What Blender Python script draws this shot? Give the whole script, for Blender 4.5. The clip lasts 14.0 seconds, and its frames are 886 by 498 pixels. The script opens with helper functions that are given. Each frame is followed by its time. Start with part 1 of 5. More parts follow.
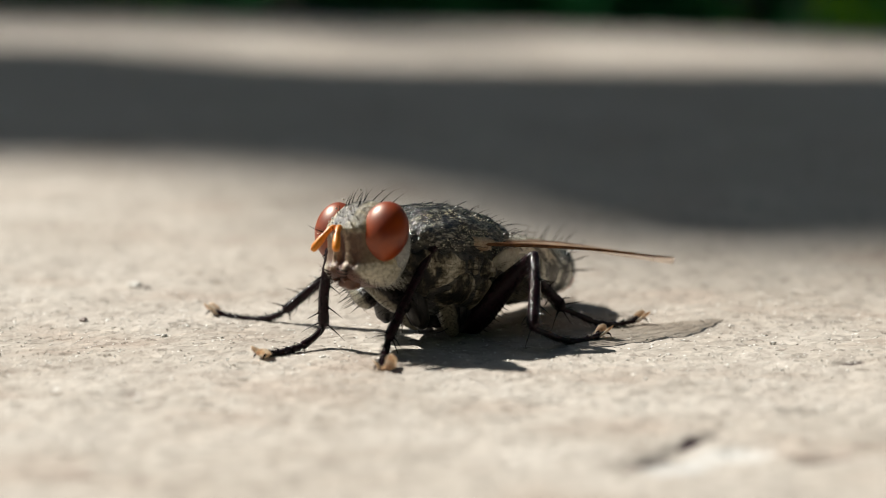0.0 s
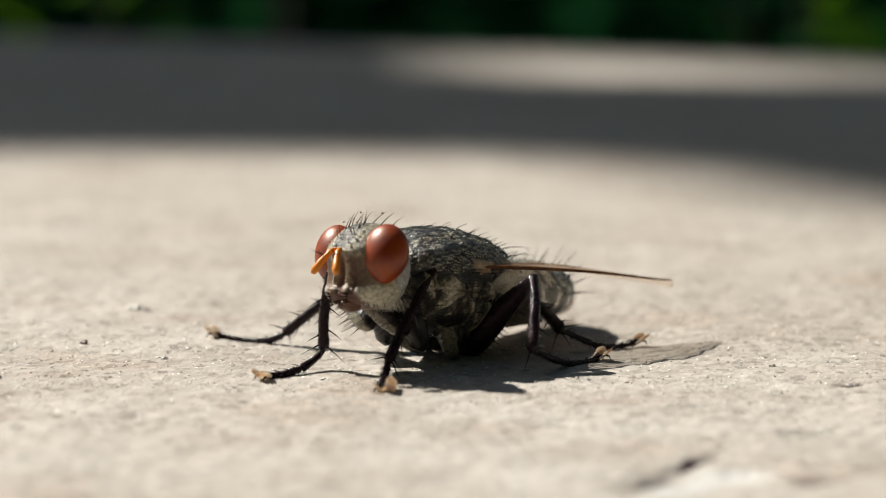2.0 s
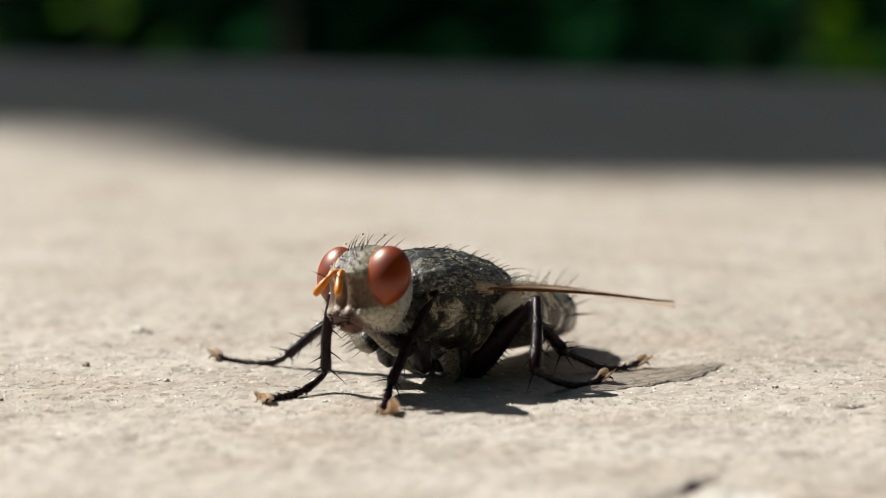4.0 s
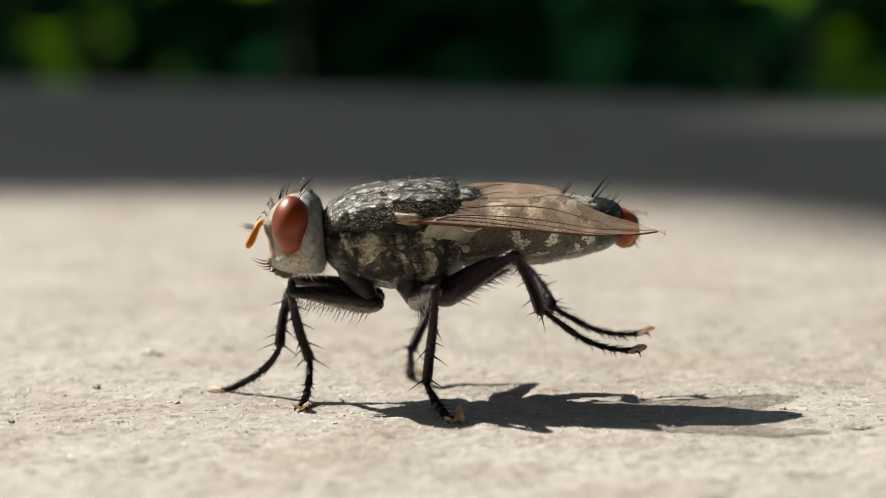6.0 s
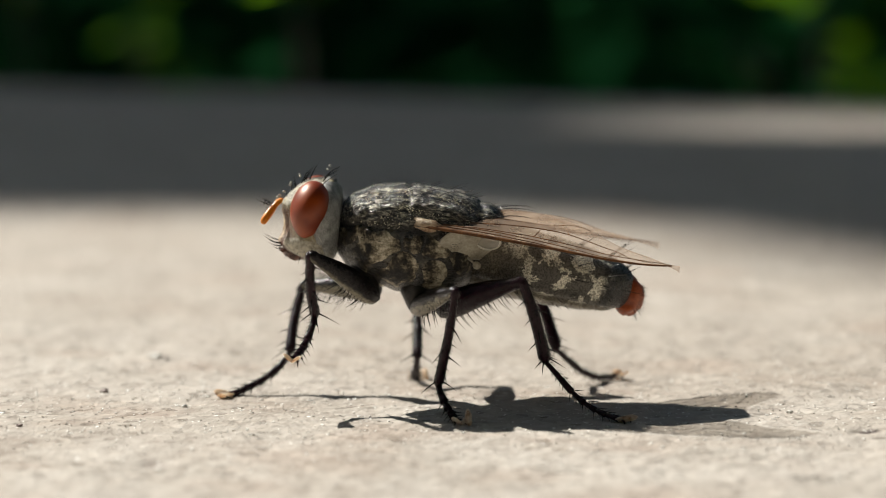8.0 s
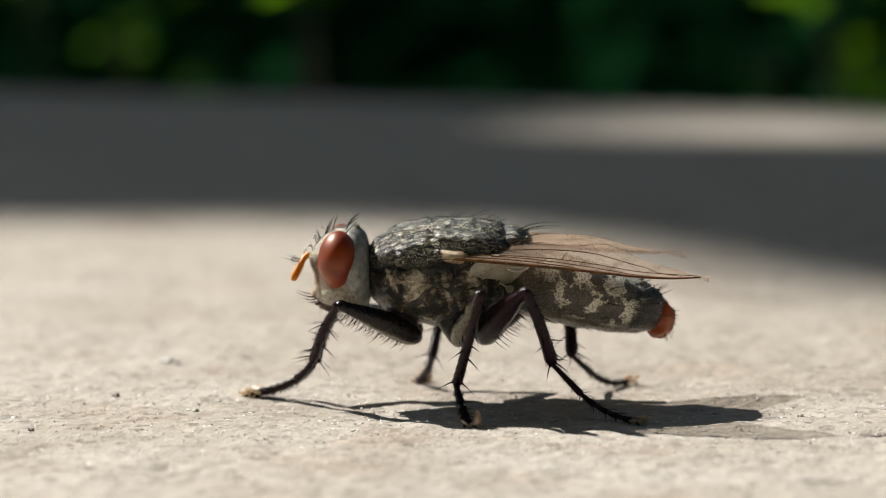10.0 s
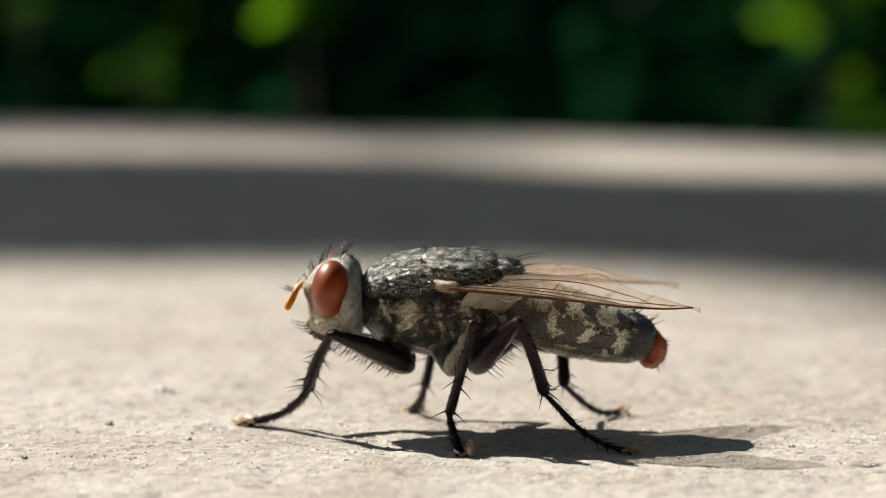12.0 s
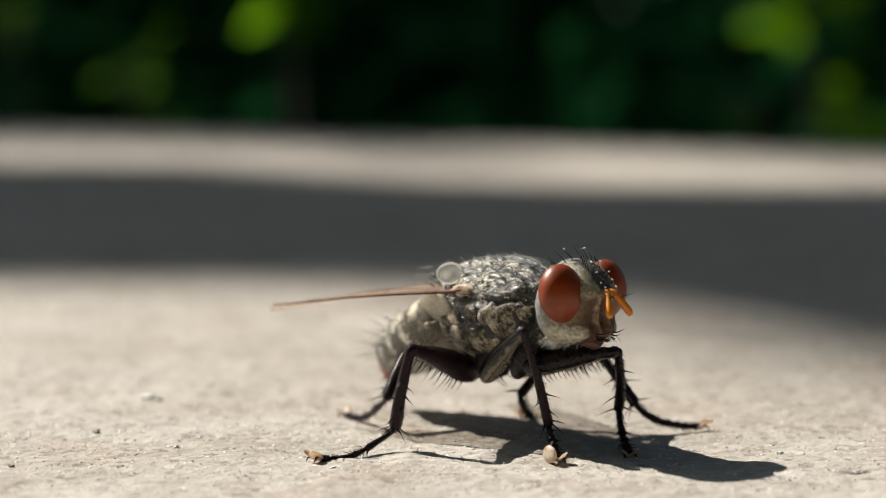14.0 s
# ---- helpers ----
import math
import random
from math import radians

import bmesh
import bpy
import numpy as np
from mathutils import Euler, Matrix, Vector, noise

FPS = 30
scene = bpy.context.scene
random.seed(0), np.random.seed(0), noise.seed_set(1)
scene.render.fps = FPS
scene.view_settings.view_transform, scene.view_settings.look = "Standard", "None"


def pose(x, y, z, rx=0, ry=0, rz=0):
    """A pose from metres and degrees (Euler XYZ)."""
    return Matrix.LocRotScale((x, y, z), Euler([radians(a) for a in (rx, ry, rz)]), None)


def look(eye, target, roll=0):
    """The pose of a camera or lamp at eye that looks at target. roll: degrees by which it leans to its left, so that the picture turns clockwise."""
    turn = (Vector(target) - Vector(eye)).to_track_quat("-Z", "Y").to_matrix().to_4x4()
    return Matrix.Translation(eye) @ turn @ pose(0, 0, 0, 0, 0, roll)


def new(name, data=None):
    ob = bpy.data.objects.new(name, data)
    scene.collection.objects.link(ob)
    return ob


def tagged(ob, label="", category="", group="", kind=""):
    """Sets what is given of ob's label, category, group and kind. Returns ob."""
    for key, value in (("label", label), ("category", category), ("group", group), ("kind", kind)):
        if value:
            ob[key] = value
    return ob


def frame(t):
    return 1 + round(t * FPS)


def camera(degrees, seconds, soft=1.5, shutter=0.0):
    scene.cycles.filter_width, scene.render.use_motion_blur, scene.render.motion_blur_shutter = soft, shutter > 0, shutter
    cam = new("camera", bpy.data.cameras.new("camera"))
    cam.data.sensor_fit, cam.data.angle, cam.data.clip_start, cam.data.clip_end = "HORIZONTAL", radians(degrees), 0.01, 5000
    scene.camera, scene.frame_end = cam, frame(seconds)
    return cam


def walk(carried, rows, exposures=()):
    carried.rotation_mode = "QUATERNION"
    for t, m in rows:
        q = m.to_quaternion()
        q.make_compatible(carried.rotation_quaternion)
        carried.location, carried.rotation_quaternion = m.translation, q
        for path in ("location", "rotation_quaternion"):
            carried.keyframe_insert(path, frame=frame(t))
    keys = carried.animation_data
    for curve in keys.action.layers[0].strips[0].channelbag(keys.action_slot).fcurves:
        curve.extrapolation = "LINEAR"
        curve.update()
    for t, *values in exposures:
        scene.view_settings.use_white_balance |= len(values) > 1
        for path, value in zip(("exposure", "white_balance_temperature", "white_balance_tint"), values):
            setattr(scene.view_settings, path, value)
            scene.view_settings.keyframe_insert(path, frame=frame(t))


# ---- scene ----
# A flesh fly on a sunlit stone slab, seen from a camera that lies low on the slab. World in metres; the fly is modelled in millimetres.
MM = 0.001

# ---- camera ----
cam = camera(24.0, 14.0, soft=0.9)
cam.data.dof.use_dof = True
cam.data.dof.focus_distance = 0.0572
cam.data.dof.aperture_fstop = 60.0
walk(cam, [
    (0, pose(0, -0.05811, 0.0112, 81.287, -0.190, -0.309)),
    (0.5, pose(0, -0.05809, 0.0112, 81.440, -0.162, -0.304)),
    (1, pose(0, -0.05816, 0.0112, 81.613, -0.140, -0.304)),
    (1.5, pose(0, -0.05825, 0.0112, 81.781, -0.156, -0.314)),
    (2, pose(0, -0.05828, 0.0112, 81.932, -0.190, -0.316)),
    (2.5, pose(0, -0.05830, 0.0112, 82.075, -0.145, -0.300)),
    (3, pose(0, -0.05832, 0.0112, 82.209, -0.151, -0.296)),
    (3.5, pose(0, -0.05828, 0.0112, 82.355, -0.148, -0.289)),
    (4, pose(0, -0.05821, 0.0112, 82.519, -0.100, -0.264)),
    (4.2, pose(0, -0.05840, 0.0112, 82.799, 0.003, -0.043)),
    (6.5, pose(0, -0.05850, 0.0112, 83.181, -0.004, -0.023)),
    (7, pose(0, -0.05850, 0.0112, 83.181, -0.000, 0.000)),
    (7.5, pose(0, -0.05850, 0.0112, 83.206, 0.013, 0.070)),
    (8, pose(0, -0.05859, 0.0112, 83.288, 0.056, 0.153)),
    (10.5, pose(0, -0.05872, 0.0112, 83.447, 0.165, 0.457)),
    (11, pose(0, -0.05882, 0.0112, 83.507, 0.120, 0.425)),
    (11.5, pose(0, -0.05877, 0.0112, 83.726, 0.123, 0.336)),
    (12, pose(0, -0.05892, 0.0112, 84.261, -0.043, 0.267)),
    (12.5, pose(0, -0.05894, 0.0112, 84.316, 0.001, 0.254)),
    (13, pose(0, -0.05898, 0.0112, 84.371, -0.037, 0.236)),
    (13.5, pose(0, -0.05892, 0.0112, 84.414, -0.017, 0.132)),
    (14, pose(0, -0.05884, 0.0112, 84.450, -0.012, -0.073)),
], [(0.0, 0.53), (11.5, 0.53), (12.0, 0.66), (12.6, 0.66), (13.0, 0.53), (14.0, 0.53)])

# ---- light ----
SUN_FROM = Vector((-0.80, 0.55, 0.95)).normalized()
world = bpy.data.worlds.new("sky")
scene.world = world
world.use_nodes = True
sky = world.node_tree.nodes.new("ShaderNodeTexSky")
sky.sky_type, sky.sun_disc = "NISHITA", False
sky.air_density, sky.dust_density, sky.ozone_density = 0.8, 2.5, 0.0
sky.sun_elevation = math.asin(SUN_FROM.z)
sky.sun_rotation = math.atan2(SUN_FROM.x, SUN_FROM.y)
tint = world.node_tree.nodes.new("ShaderNodeMix")
tint.data_type, tint.blend_type = "RGBA", "MULTIPLY"
tint.inputs[0].default_value, tint.inputs[7].default_value = 1.0, (0.89, 1.03, 1.035, 1.0)
world.node_tree.links.new(sky.outputs[0], tint.inputs[6])
world.node_tree.links.new(tint.outputs[2], world.node_tree.nodes["Background"].inputs[0])
world.node_tree.nodes["Background"].inputs[1].default_value = 0.033
sun = new("sun", bpy.data.lights.new("sun", "SUN"))
sun.data.energy, sun.data.angle, sun.data.color = 5.0, radians(0.55), (1.0, 0.965, 0.89)
sun.matrix_world = look(SUN_FROM, (0, 0, 0))


# ---- materials ----
class Nodes:
    """A short hand for building one node material."""

    def __init__(self, name):
        self.mat = bpy.data.materials.new(name)
        self.mat.use_nodes = True
        self.tree = self.mat.node_tree
        self.shader = self.tree.nodes["Principled BSDF"]
        self.out = self.tree.nodes["Material Output"]

    def add(self, kind, **values):
        node = self.tree.nodes.new(kind)
        for key, value in values.items():
            node.inputs[key].default_value = value
        return node

    def link(self, a, b):
        self.tree.links.new(a, b)

    def coords(self):
        return self.add("ShaderNodeTexCoord").outputs["Object"]

    def noise(self, scale, detail=4.0, rough=0.55, at=None):
        node = self.add("ShaderNodeTexNoise", Scale=scale, Detail=detail, Roughness=rough)
        self.link(at or self.coords(), node.inputs["Vector"])
        return node.outputs["Fac"]

    def ramp(self, fac, stops):
        node = self.tree.nodes.new("ShaderNodeValToRGB")
        while len(node.color_ramp.elements) < len(stops):
            node.color_ramp.elements.new(0.5)
        for element, (place, colour) in zip(node.color_ramp.elements, stops):
            element.position = place
            element.color = (*colour, 1) if isinstance(colour, tuple) else (colour, colour, colour, 1)
        self.link(fac, node.inputs[0])
        return node.outputs[0]

    def math(self, kind, a, b=None, c=None):
        node = self.tree.nodes.new("ShaderNodeMath")
        node.operation = kind
        for socket, value in zip(node.inputs, (a, b, c)):
            if value is None:
                continue
            if isinstance(value, (int, float)):
                socket.default_value = value
            else:
                self.link(value, socket)
        return node.outputs[0]

    def mix(self, fac, a, b, blend="MIX"):
        node = self.tree.nodes.new("ShaderNodeMix")
        node.data_type, node.blend_type = "RGBA", blend
        for socket, value in ((node.inputs[0], fac), (node.inputs[6], a), (node.inputs[7], b)):
            if isinstance(value, (int, float)):
                socket.default_value = value
            elif isinstance(value, tuple):
                socket.default_value = (*value, 1)
            else:
                self.link(value, socket)
        return node.outputs[2]

    def split(self, vector):
        node = self.tree.nodes.new("ShaderNodeSeparateXYZ")
        self.link(vector, node.inputs[0])
        return node.outputs

    def finish(self, colour, rough=0.5, bump=None, strength=0.3, distance=0.05, **values):
        if isinstance(colour, tuple):
            self.shader.inputs["Base Color"].default_value = (*colour, 1)
        else:
            self.link(colour, self.shader.inputs["Base Color"])
        if isinstance(rough, (int, float)):
            self.shader.inputs["Roughness"].default_value = rough
        else:
            self.link(rough, self.shader.inputs["Roughness"])
        if bump is not None:
            node = self.add("ShaderNodeBump", Strength=strength, Distance=distance)
            self.link(bump, node.inputs["Height"])
            self.link(node.outputs[0], self.shader.inputs["Normal"])
            self.link(node.outputs[0], self.shader.inputs["Coat Normal"])
        for key, value in values.items():
            self.shader.inputs[key.replace("_", " ")].default_value = value
        return self.mat


def mottled(name, dark, light, scale, rough=0.5, strength=0.3, distance=0.00003, low=0.35, high=0.65, **values):
    """Two colours mixed by noise at two scales, with a fine relief."""
    n = Nodes(name)
    broad, fine = n.noise(scale), n.noise(scale * 6)
    mixed = n.math("ADD", n.math("MULTIPLY", broad, 0.6), n.math("MULTIPLY", fine, 0.4))
    return n.finish(n.ramp(mixed, [(low, dark), (high, light)]), rough, fine, strength, distance, **values)


def stone_material():
    n = Nodes("slab_stone")
    at = n.coords()
    blotch = n.noise(38, 5, 0.6, at)
    patch = n.noise(260, 5, 0.6, at)
    grain = n.noise(2300, 4, 0.65, at)
    dust = n.noise(6500, 2, 0.5, at)
    mixed = n.math("ADD", n.math("MULTIPLY", patch, 0.45), n.math("MULTIPLY", grain, 0.55))
    base = n.ramp(mixed, [(0.30, (0.325, 0.282, 0.238)), (0.47, (0.445, 0.404, 0.355)), (0.60, (0.510, 0.470, 0.419)), (0.72, (0.60, 0.562, 0.515))])
    tone = n.ramp(blotch, [(0.35, (0.86, 0.83, 0.80)), (0.65, (1.0, 1.0, 1.0))])
    base = n.mix(1.0, base, tone, "MULTIPLY")
    streaks = n.add("ShaderNodeMapping")
    streaks.inputs["Scale"].default_value = (1.0, 1.8, 1.0)
    n.link(at, streaks.inputs["Vector"])
    stain = n.noise(150, 4, 0.55, streaks.outputs[0])
    base = n.mix(1.0, base, n.ramp(stain, [(0.36, (0.90, 0.845, 0.815)), (0.47, (0.985, 0.98, 0.975)), (0.62, (1.03, 1.03, 1.035))]), "MULTIPLY")
    specks = n.ramp(n.noise(900, 2, 0.5, at), [(0.66, 0.0), (0.72, 1.0)])
    base = n.mix(n.math("MULTIPLY", specks, 0.22), base, (0.16, 0.12, 0.10))
    # oval patches, dark or pale, most of them over the chips
    for (cx, cy), (sx, sy), turn, strength, patch_colour in (
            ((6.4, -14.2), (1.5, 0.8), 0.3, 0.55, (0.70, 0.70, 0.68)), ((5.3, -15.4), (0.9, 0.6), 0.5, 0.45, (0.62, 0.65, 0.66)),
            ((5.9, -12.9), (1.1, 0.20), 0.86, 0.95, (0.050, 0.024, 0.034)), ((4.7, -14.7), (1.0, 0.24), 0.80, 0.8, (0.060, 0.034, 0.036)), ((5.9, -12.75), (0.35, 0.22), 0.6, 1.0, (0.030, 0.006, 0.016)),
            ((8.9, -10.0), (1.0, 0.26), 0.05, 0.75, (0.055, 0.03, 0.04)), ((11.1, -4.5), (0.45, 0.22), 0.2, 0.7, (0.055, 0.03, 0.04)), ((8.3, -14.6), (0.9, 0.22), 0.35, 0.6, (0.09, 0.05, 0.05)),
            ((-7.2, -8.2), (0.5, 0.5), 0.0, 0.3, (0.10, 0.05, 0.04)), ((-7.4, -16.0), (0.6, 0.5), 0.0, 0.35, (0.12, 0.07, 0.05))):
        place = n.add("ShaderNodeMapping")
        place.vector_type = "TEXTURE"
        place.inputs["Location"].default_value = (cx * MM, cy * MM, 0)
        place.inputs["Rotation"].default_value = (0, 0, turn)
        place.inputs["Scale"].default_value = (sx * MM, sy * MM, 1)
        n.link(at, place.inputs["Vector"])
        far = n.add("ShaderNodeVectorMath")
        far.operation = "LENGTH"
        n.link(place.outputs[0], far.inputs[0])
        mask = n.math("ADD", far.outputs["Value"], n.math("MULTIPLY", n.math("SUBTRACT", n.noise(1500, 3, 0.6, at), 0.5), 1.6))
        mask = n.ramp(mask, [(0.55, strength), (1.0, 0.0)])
        base = n.mix(mask, base, patch_colour)
    flakes = n.add("ShaderNodeTexVoronoi", Scale=3600.0, Randomness=1.0)
    n.link(at, flakes.inputs["Vector"])
    flake = n.split(flakes.outputs["Color"])
    base = n.mix(0.50, base, n.ramp(flake[0], [(0.0, (0.72, 0.68, 0.66)), (0.25, (0.92, 0.91, 0.90)), (0.8, (1.0, 1.0, 1.0)), (1.0, (1.25, 1.24, 1.22))]), "MULTIPLY")
    patchy = n.add("ShaderNodeTexVoronoi", Scale=1100.0, Randomness=1.0)
    n.link(at, patchy.inputs["Vector"])
    base = n.mix(0.25, base, n.ramp(n.split(patchy.outputs["Color"])[1], [(0.0, (0.80, 0.74, 0.70)), (0.3, (1.0, 1.0, 1.0)), (1.0, (1.08, 1.08, 1.08))]), "MULTIPLY")
    relief = n.math("ADD", n.math("MULTIPLY", n.math("ADD", grain, n.math("MULTIPLY", flake[2], 0.55)), 0.7), n.math("MULTIPLY", dust, 0.3))
    return n.finish(base, n.ramp(flake[1], [(0.0, 0.16), (0.08, 0.34), (0.22, 0.8)]), relief, 0.7, 0.00016)


def thorax_material():
    n = Nodes("striped_thorax")
    at = n.coords()
    x, y, z = n.split(at)
    wob = n.math("MULTIPLY", n.math("SUBTRACT", n.noise(2.2, 3, 0.5, at), 0.5), 0.13)
    side = n.math("ADD", n.math("ABSOLUTE", y), wob)
    stripes = n.ramp(side, [(0.0, 1.0), (0.05, 1.0), (0.09, 0.0), (0.28, 0.0), (0.33, 1.0), (0.52, 1.0), (0.60, 0.0), (0.80, 0.0), (0.85, 1.0), (0.97, 1.0), (1.0, 0.2)])
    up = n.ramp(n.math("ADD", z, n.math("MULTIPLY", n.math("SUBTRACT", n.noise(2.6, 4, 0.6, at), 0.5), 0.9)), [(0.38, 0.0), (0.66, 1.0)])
    along = n.add("ShaderNodeMapping")
    along.inputs["Scale"].default_value = (0.38, 1.15, 1.15)
    n.link(at, along.inputs["Vector"])
    dust = n.noise(10.0, 5, 0.68, along.outputs[0])
    grain = n.noise(36.0, 3, 0.6, at)
    grey = n.ramp(dust, [(0.41, (0.010, 0.008, 0.006)), (0.52, (0.075, 0.066, 0.045)), (0.62, (0.60, 0.56, 0.45))])
    black = n.ramp(dust, [(0.50, (0.005, 0.005, 0.005)), (0.66, (0.022, 0.021, 0.018)), (0.78, (0.14, 0.13, 0.11))])
    # the bare skin between the flank plates; its near-black also paints the flank's shade
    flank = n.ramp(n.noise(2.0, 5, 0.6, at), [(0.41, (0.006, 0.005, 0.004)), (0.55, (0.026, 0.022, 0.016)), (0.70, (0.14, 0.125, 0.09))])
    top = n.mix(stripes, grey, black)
    # pale dust specks that also paint glints into the back's colour
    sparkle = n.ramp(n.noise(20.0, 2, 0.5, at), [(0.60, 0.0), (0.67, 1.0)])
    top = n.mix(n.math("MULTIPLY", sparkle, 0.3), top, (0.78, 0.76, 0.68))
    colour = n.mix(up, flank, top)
    n.link(n.math("ADD", n.math("MULTIPLY", up, 0.30), 0.05), n.shader.inputs["Metallic"])
    relief = n.math("ADD", n.math("MULTIPLY", dust, 1.5), n.math("MULTIPLY", grain, 0.5))
    return n.finish(colour, n.ramp(dust, [(0.3, 0.22), (0.7, 0.36)]), relief, 0.9, 0.00005, Specular_IOR_Level=0.5, Coat_Weight=0.5, Coat_Roughness=0.18)


def abdomen_material():
    n = Nodes("checkered_abdomen")
    at = n.coords()
    x, y, z = n.split(at)
    warp = n.add("ShaderNodeTexNoise", Scale=2.6, Detail=4.0, Roughness=0.65)
    n.link(at, warp.inputs["Vector"])
    wx, wy, wz = n.split(warp.outputs["Color"])
    grain = n.noise(20.0, 4, 0.6, at)
    fine = n.noise(60.0, 2, 0.6, at)
    # squares that change from ring to ring and from row to row round the body
    ring = n.math("ADD", n.math("MULTIPLY", x, -1.0), n.math("MULTIPLY", wx, 1.5))
    row = n.math("ADD", n.math("MULTIPLY", n.math("ARCTAN2", n.math("ABSOLUTE", y), z), 1.55), n.math("MULTIPLY", wy, 1.9))
    wave = n.math("MULTIPLY", n.math("SINE", n.math("MULTIPLY", ring, 6.283)), n.math("SINE", n.math("MULTIPLY", row, 3.1416)))
    shade = n.math("SUBTRACT", 0.60, n.math("MULTIPLY", z, 0.20))
    check = n.ramp(n.math("ADD", n.math("MULTIPLY", wave, 0.5), shade), [(0.46, 0.0), (0.56, 1.0)])
    pale = n.ramp(grain, [(0.30, (0.38, 0.35, 0.26)), (0.62, (0.84, 0.80, 0.67))])
    dark = n.ramp(grain, [(0.35, (0.010, 0.007, 0.005)), (0.75, (0.046, 0.034, 0.023))])
    brown = n.ramp(grain, [(0.30, (0.065, 0.052, 0.032)), (0.72, (0.20, 0.165, 0.11))])
    # plain brownish towards the waist
    tail = n.ramp(n.math("ADD", n.math("MULTIPLY", x, -0.2), n.math("MULTIPLY", wz, 0.25)), [(0.22, 0.0), (0.48, 1.0)])
    light = n.mix(n.math("MULTIPLY", n.math("SUBTRACT", 1.0, tail), n.ramp(z, [(0.30, 1.0), (0.60, 0.0)])), pale, brown)
    colour = n.mix(n.math("MULTIPLY", check, 0.88), light, n.mix(tail, n.mix(0.55, dark, brown), dark))
    end = n.ramp(n.math("SUBTRACT", n.math("MULTIPLY", x, -0.25), n.math("MULTIPLY", wx, 0.2)), [(0.80, 0.0), (0.86, 0.92)])
    colour = n.mix(end, colour, (0.012, 0.011, 0.010))
    low = n.ramp(n.math("MULTIPLY", z, -1.0), [(0.52, 0.0), (0.66, 0.8)])
    colour = n.mix(low, colour, (0.20, 0.17, 0.12))
    n.link(n.math("MULTIPLY", n.math("SUBTRACT", 1.0, check), 0.35), n.shader.inputs["Metallic"])
    return n.finish(colour, n.ramp(grain, [(0.3, 0.22), (0.7, 0.34)]), n.math("ADD", grain, n.math("MULTIPLY", fine, 0.35)), 0.8, 0.00003, Specular_IOR_Level=0.4, Coat_Weight=0.35, Coat_Roughness=0.18)


def femur_material():
    n = Nodes("two_toned_femur")
    at = n.coords()
    x, y, z = n.split(at)
    grain = n.noise(14.0, 4, 0.6, at)
    pale = n.ramp(grain, [(0.3, (0.10, 0.088, 0.062)), (0.7, (0.34, 0.305, 0.22))])
    dark = n.ramp(grain, [(0.3, (0.004, 0.003, 0.003)), (0.7, (0.020, 0.015, 0.015))])
    border = n.math("ADD", z, n.math("MULTIPLY", n.math("SUBTRACT", n.noise(2.5, 3, 0.5, at), 0.5), 0.25))
    return n.finish(n.mix(n.ramp(n.math("MULTIPLY", border, -1.0), [(0.0, 0.0), (0.10, 0.85)]), dark, pale), 0.25, grain, 0.6, 0.00004, Specular_IOR_Level=0.3)


def eye_material():
    n = Nodes("compound_eye")
    at = n.coords()
    cells = n.add("ShaderNodeTexVoronoi", Scale=30.0)
    n.link(at, cells.inputs["Vector"])
    tone = n.ramp(n.noise(1.3, 3, 0.5, at), [(0.35, (0.15, 0.014, 0.001)), (0.7, (0.28, 0.042, 0.001))])
    domes = n.math("SUBTRACT", 1.0, cells.outputs["Distance"])
    return n.finish(tone, 0.42, domes, 0.25, 0.000004, Specular_IOR_Level=0.75, Specular_Tint=(1.0, 0.78, 0.64, 1.0))


def wing_material():
    n = Nodes("wing_membrane")
    at = n.coords()
    tint = n.ramp(n.noise(1.6, 3, 0.5, at), [(0.3, (0.48, 0.33, 0.23)), (0.7, (0.72, 0.55, 0.42))])
    n.finish(tint, 0.28, n.noise(2.0, 2, 0.5, at), 0.3, 0.00005, Specular_IOR_Level=0.6)
    clear = n.add("ShaderNodeBsdfTransparent")
    clear.inputs[0].default_value = (0.95, 0.91, 0.86, 1)
    through_light = n.add("ShaderNodeBsdfTranslucent")
    n.link(tint, through_light.inputs[0])
    body = n.add("ShaderNodeMixShader", Fac=0.35)
    n.link(n.shader.outputs[0], body.inputs[1])
    n.link(through_light.outputs[0], body.inputs[2])
    mixed = n.add("ShaderNodeMixShader", Fac=0.38)
    n.link(clear.outputs[0], mixed.inputs[1])
    n.link(body.outputs[0], mixed.inputs[2])
    n.link(mixed.outputs[0], n.out.inputs["Surface"])
    return n.mat


def clear_material():
    n = Nodes("clear_lobe")
    n.finish((0.85, 0.82, 0.76), 0.15, n.noise(5.0), 0.6, 0.00006, Specular_IOR_Level=0.8)
    clear = n.add("ShaderNodeBsdfTransparent")
    lit = n.add("ShaderNodeBsdfTranslucent")
    lit.inputs[0].default_value = (0.85, 0.82, 0.76, 1)
    skin = n.add("ShaderNodeMixShader", Fac=0.6)
    n.link(n.shader.outputs[0], skin.inputs[1])
    n.link(lit.outputs[0], skin.inputs[2])
    mixed = n.add("ShaderNodeMixShader", Fac=0.30)
    n.link(clear.outputs[0], mixed.inputs[1])
    n.link(skin.outputs[0], mixed.inputs[2])
    n.link(mixed.outputs[0], n.out.inputs["Surface"])
    return n.mat


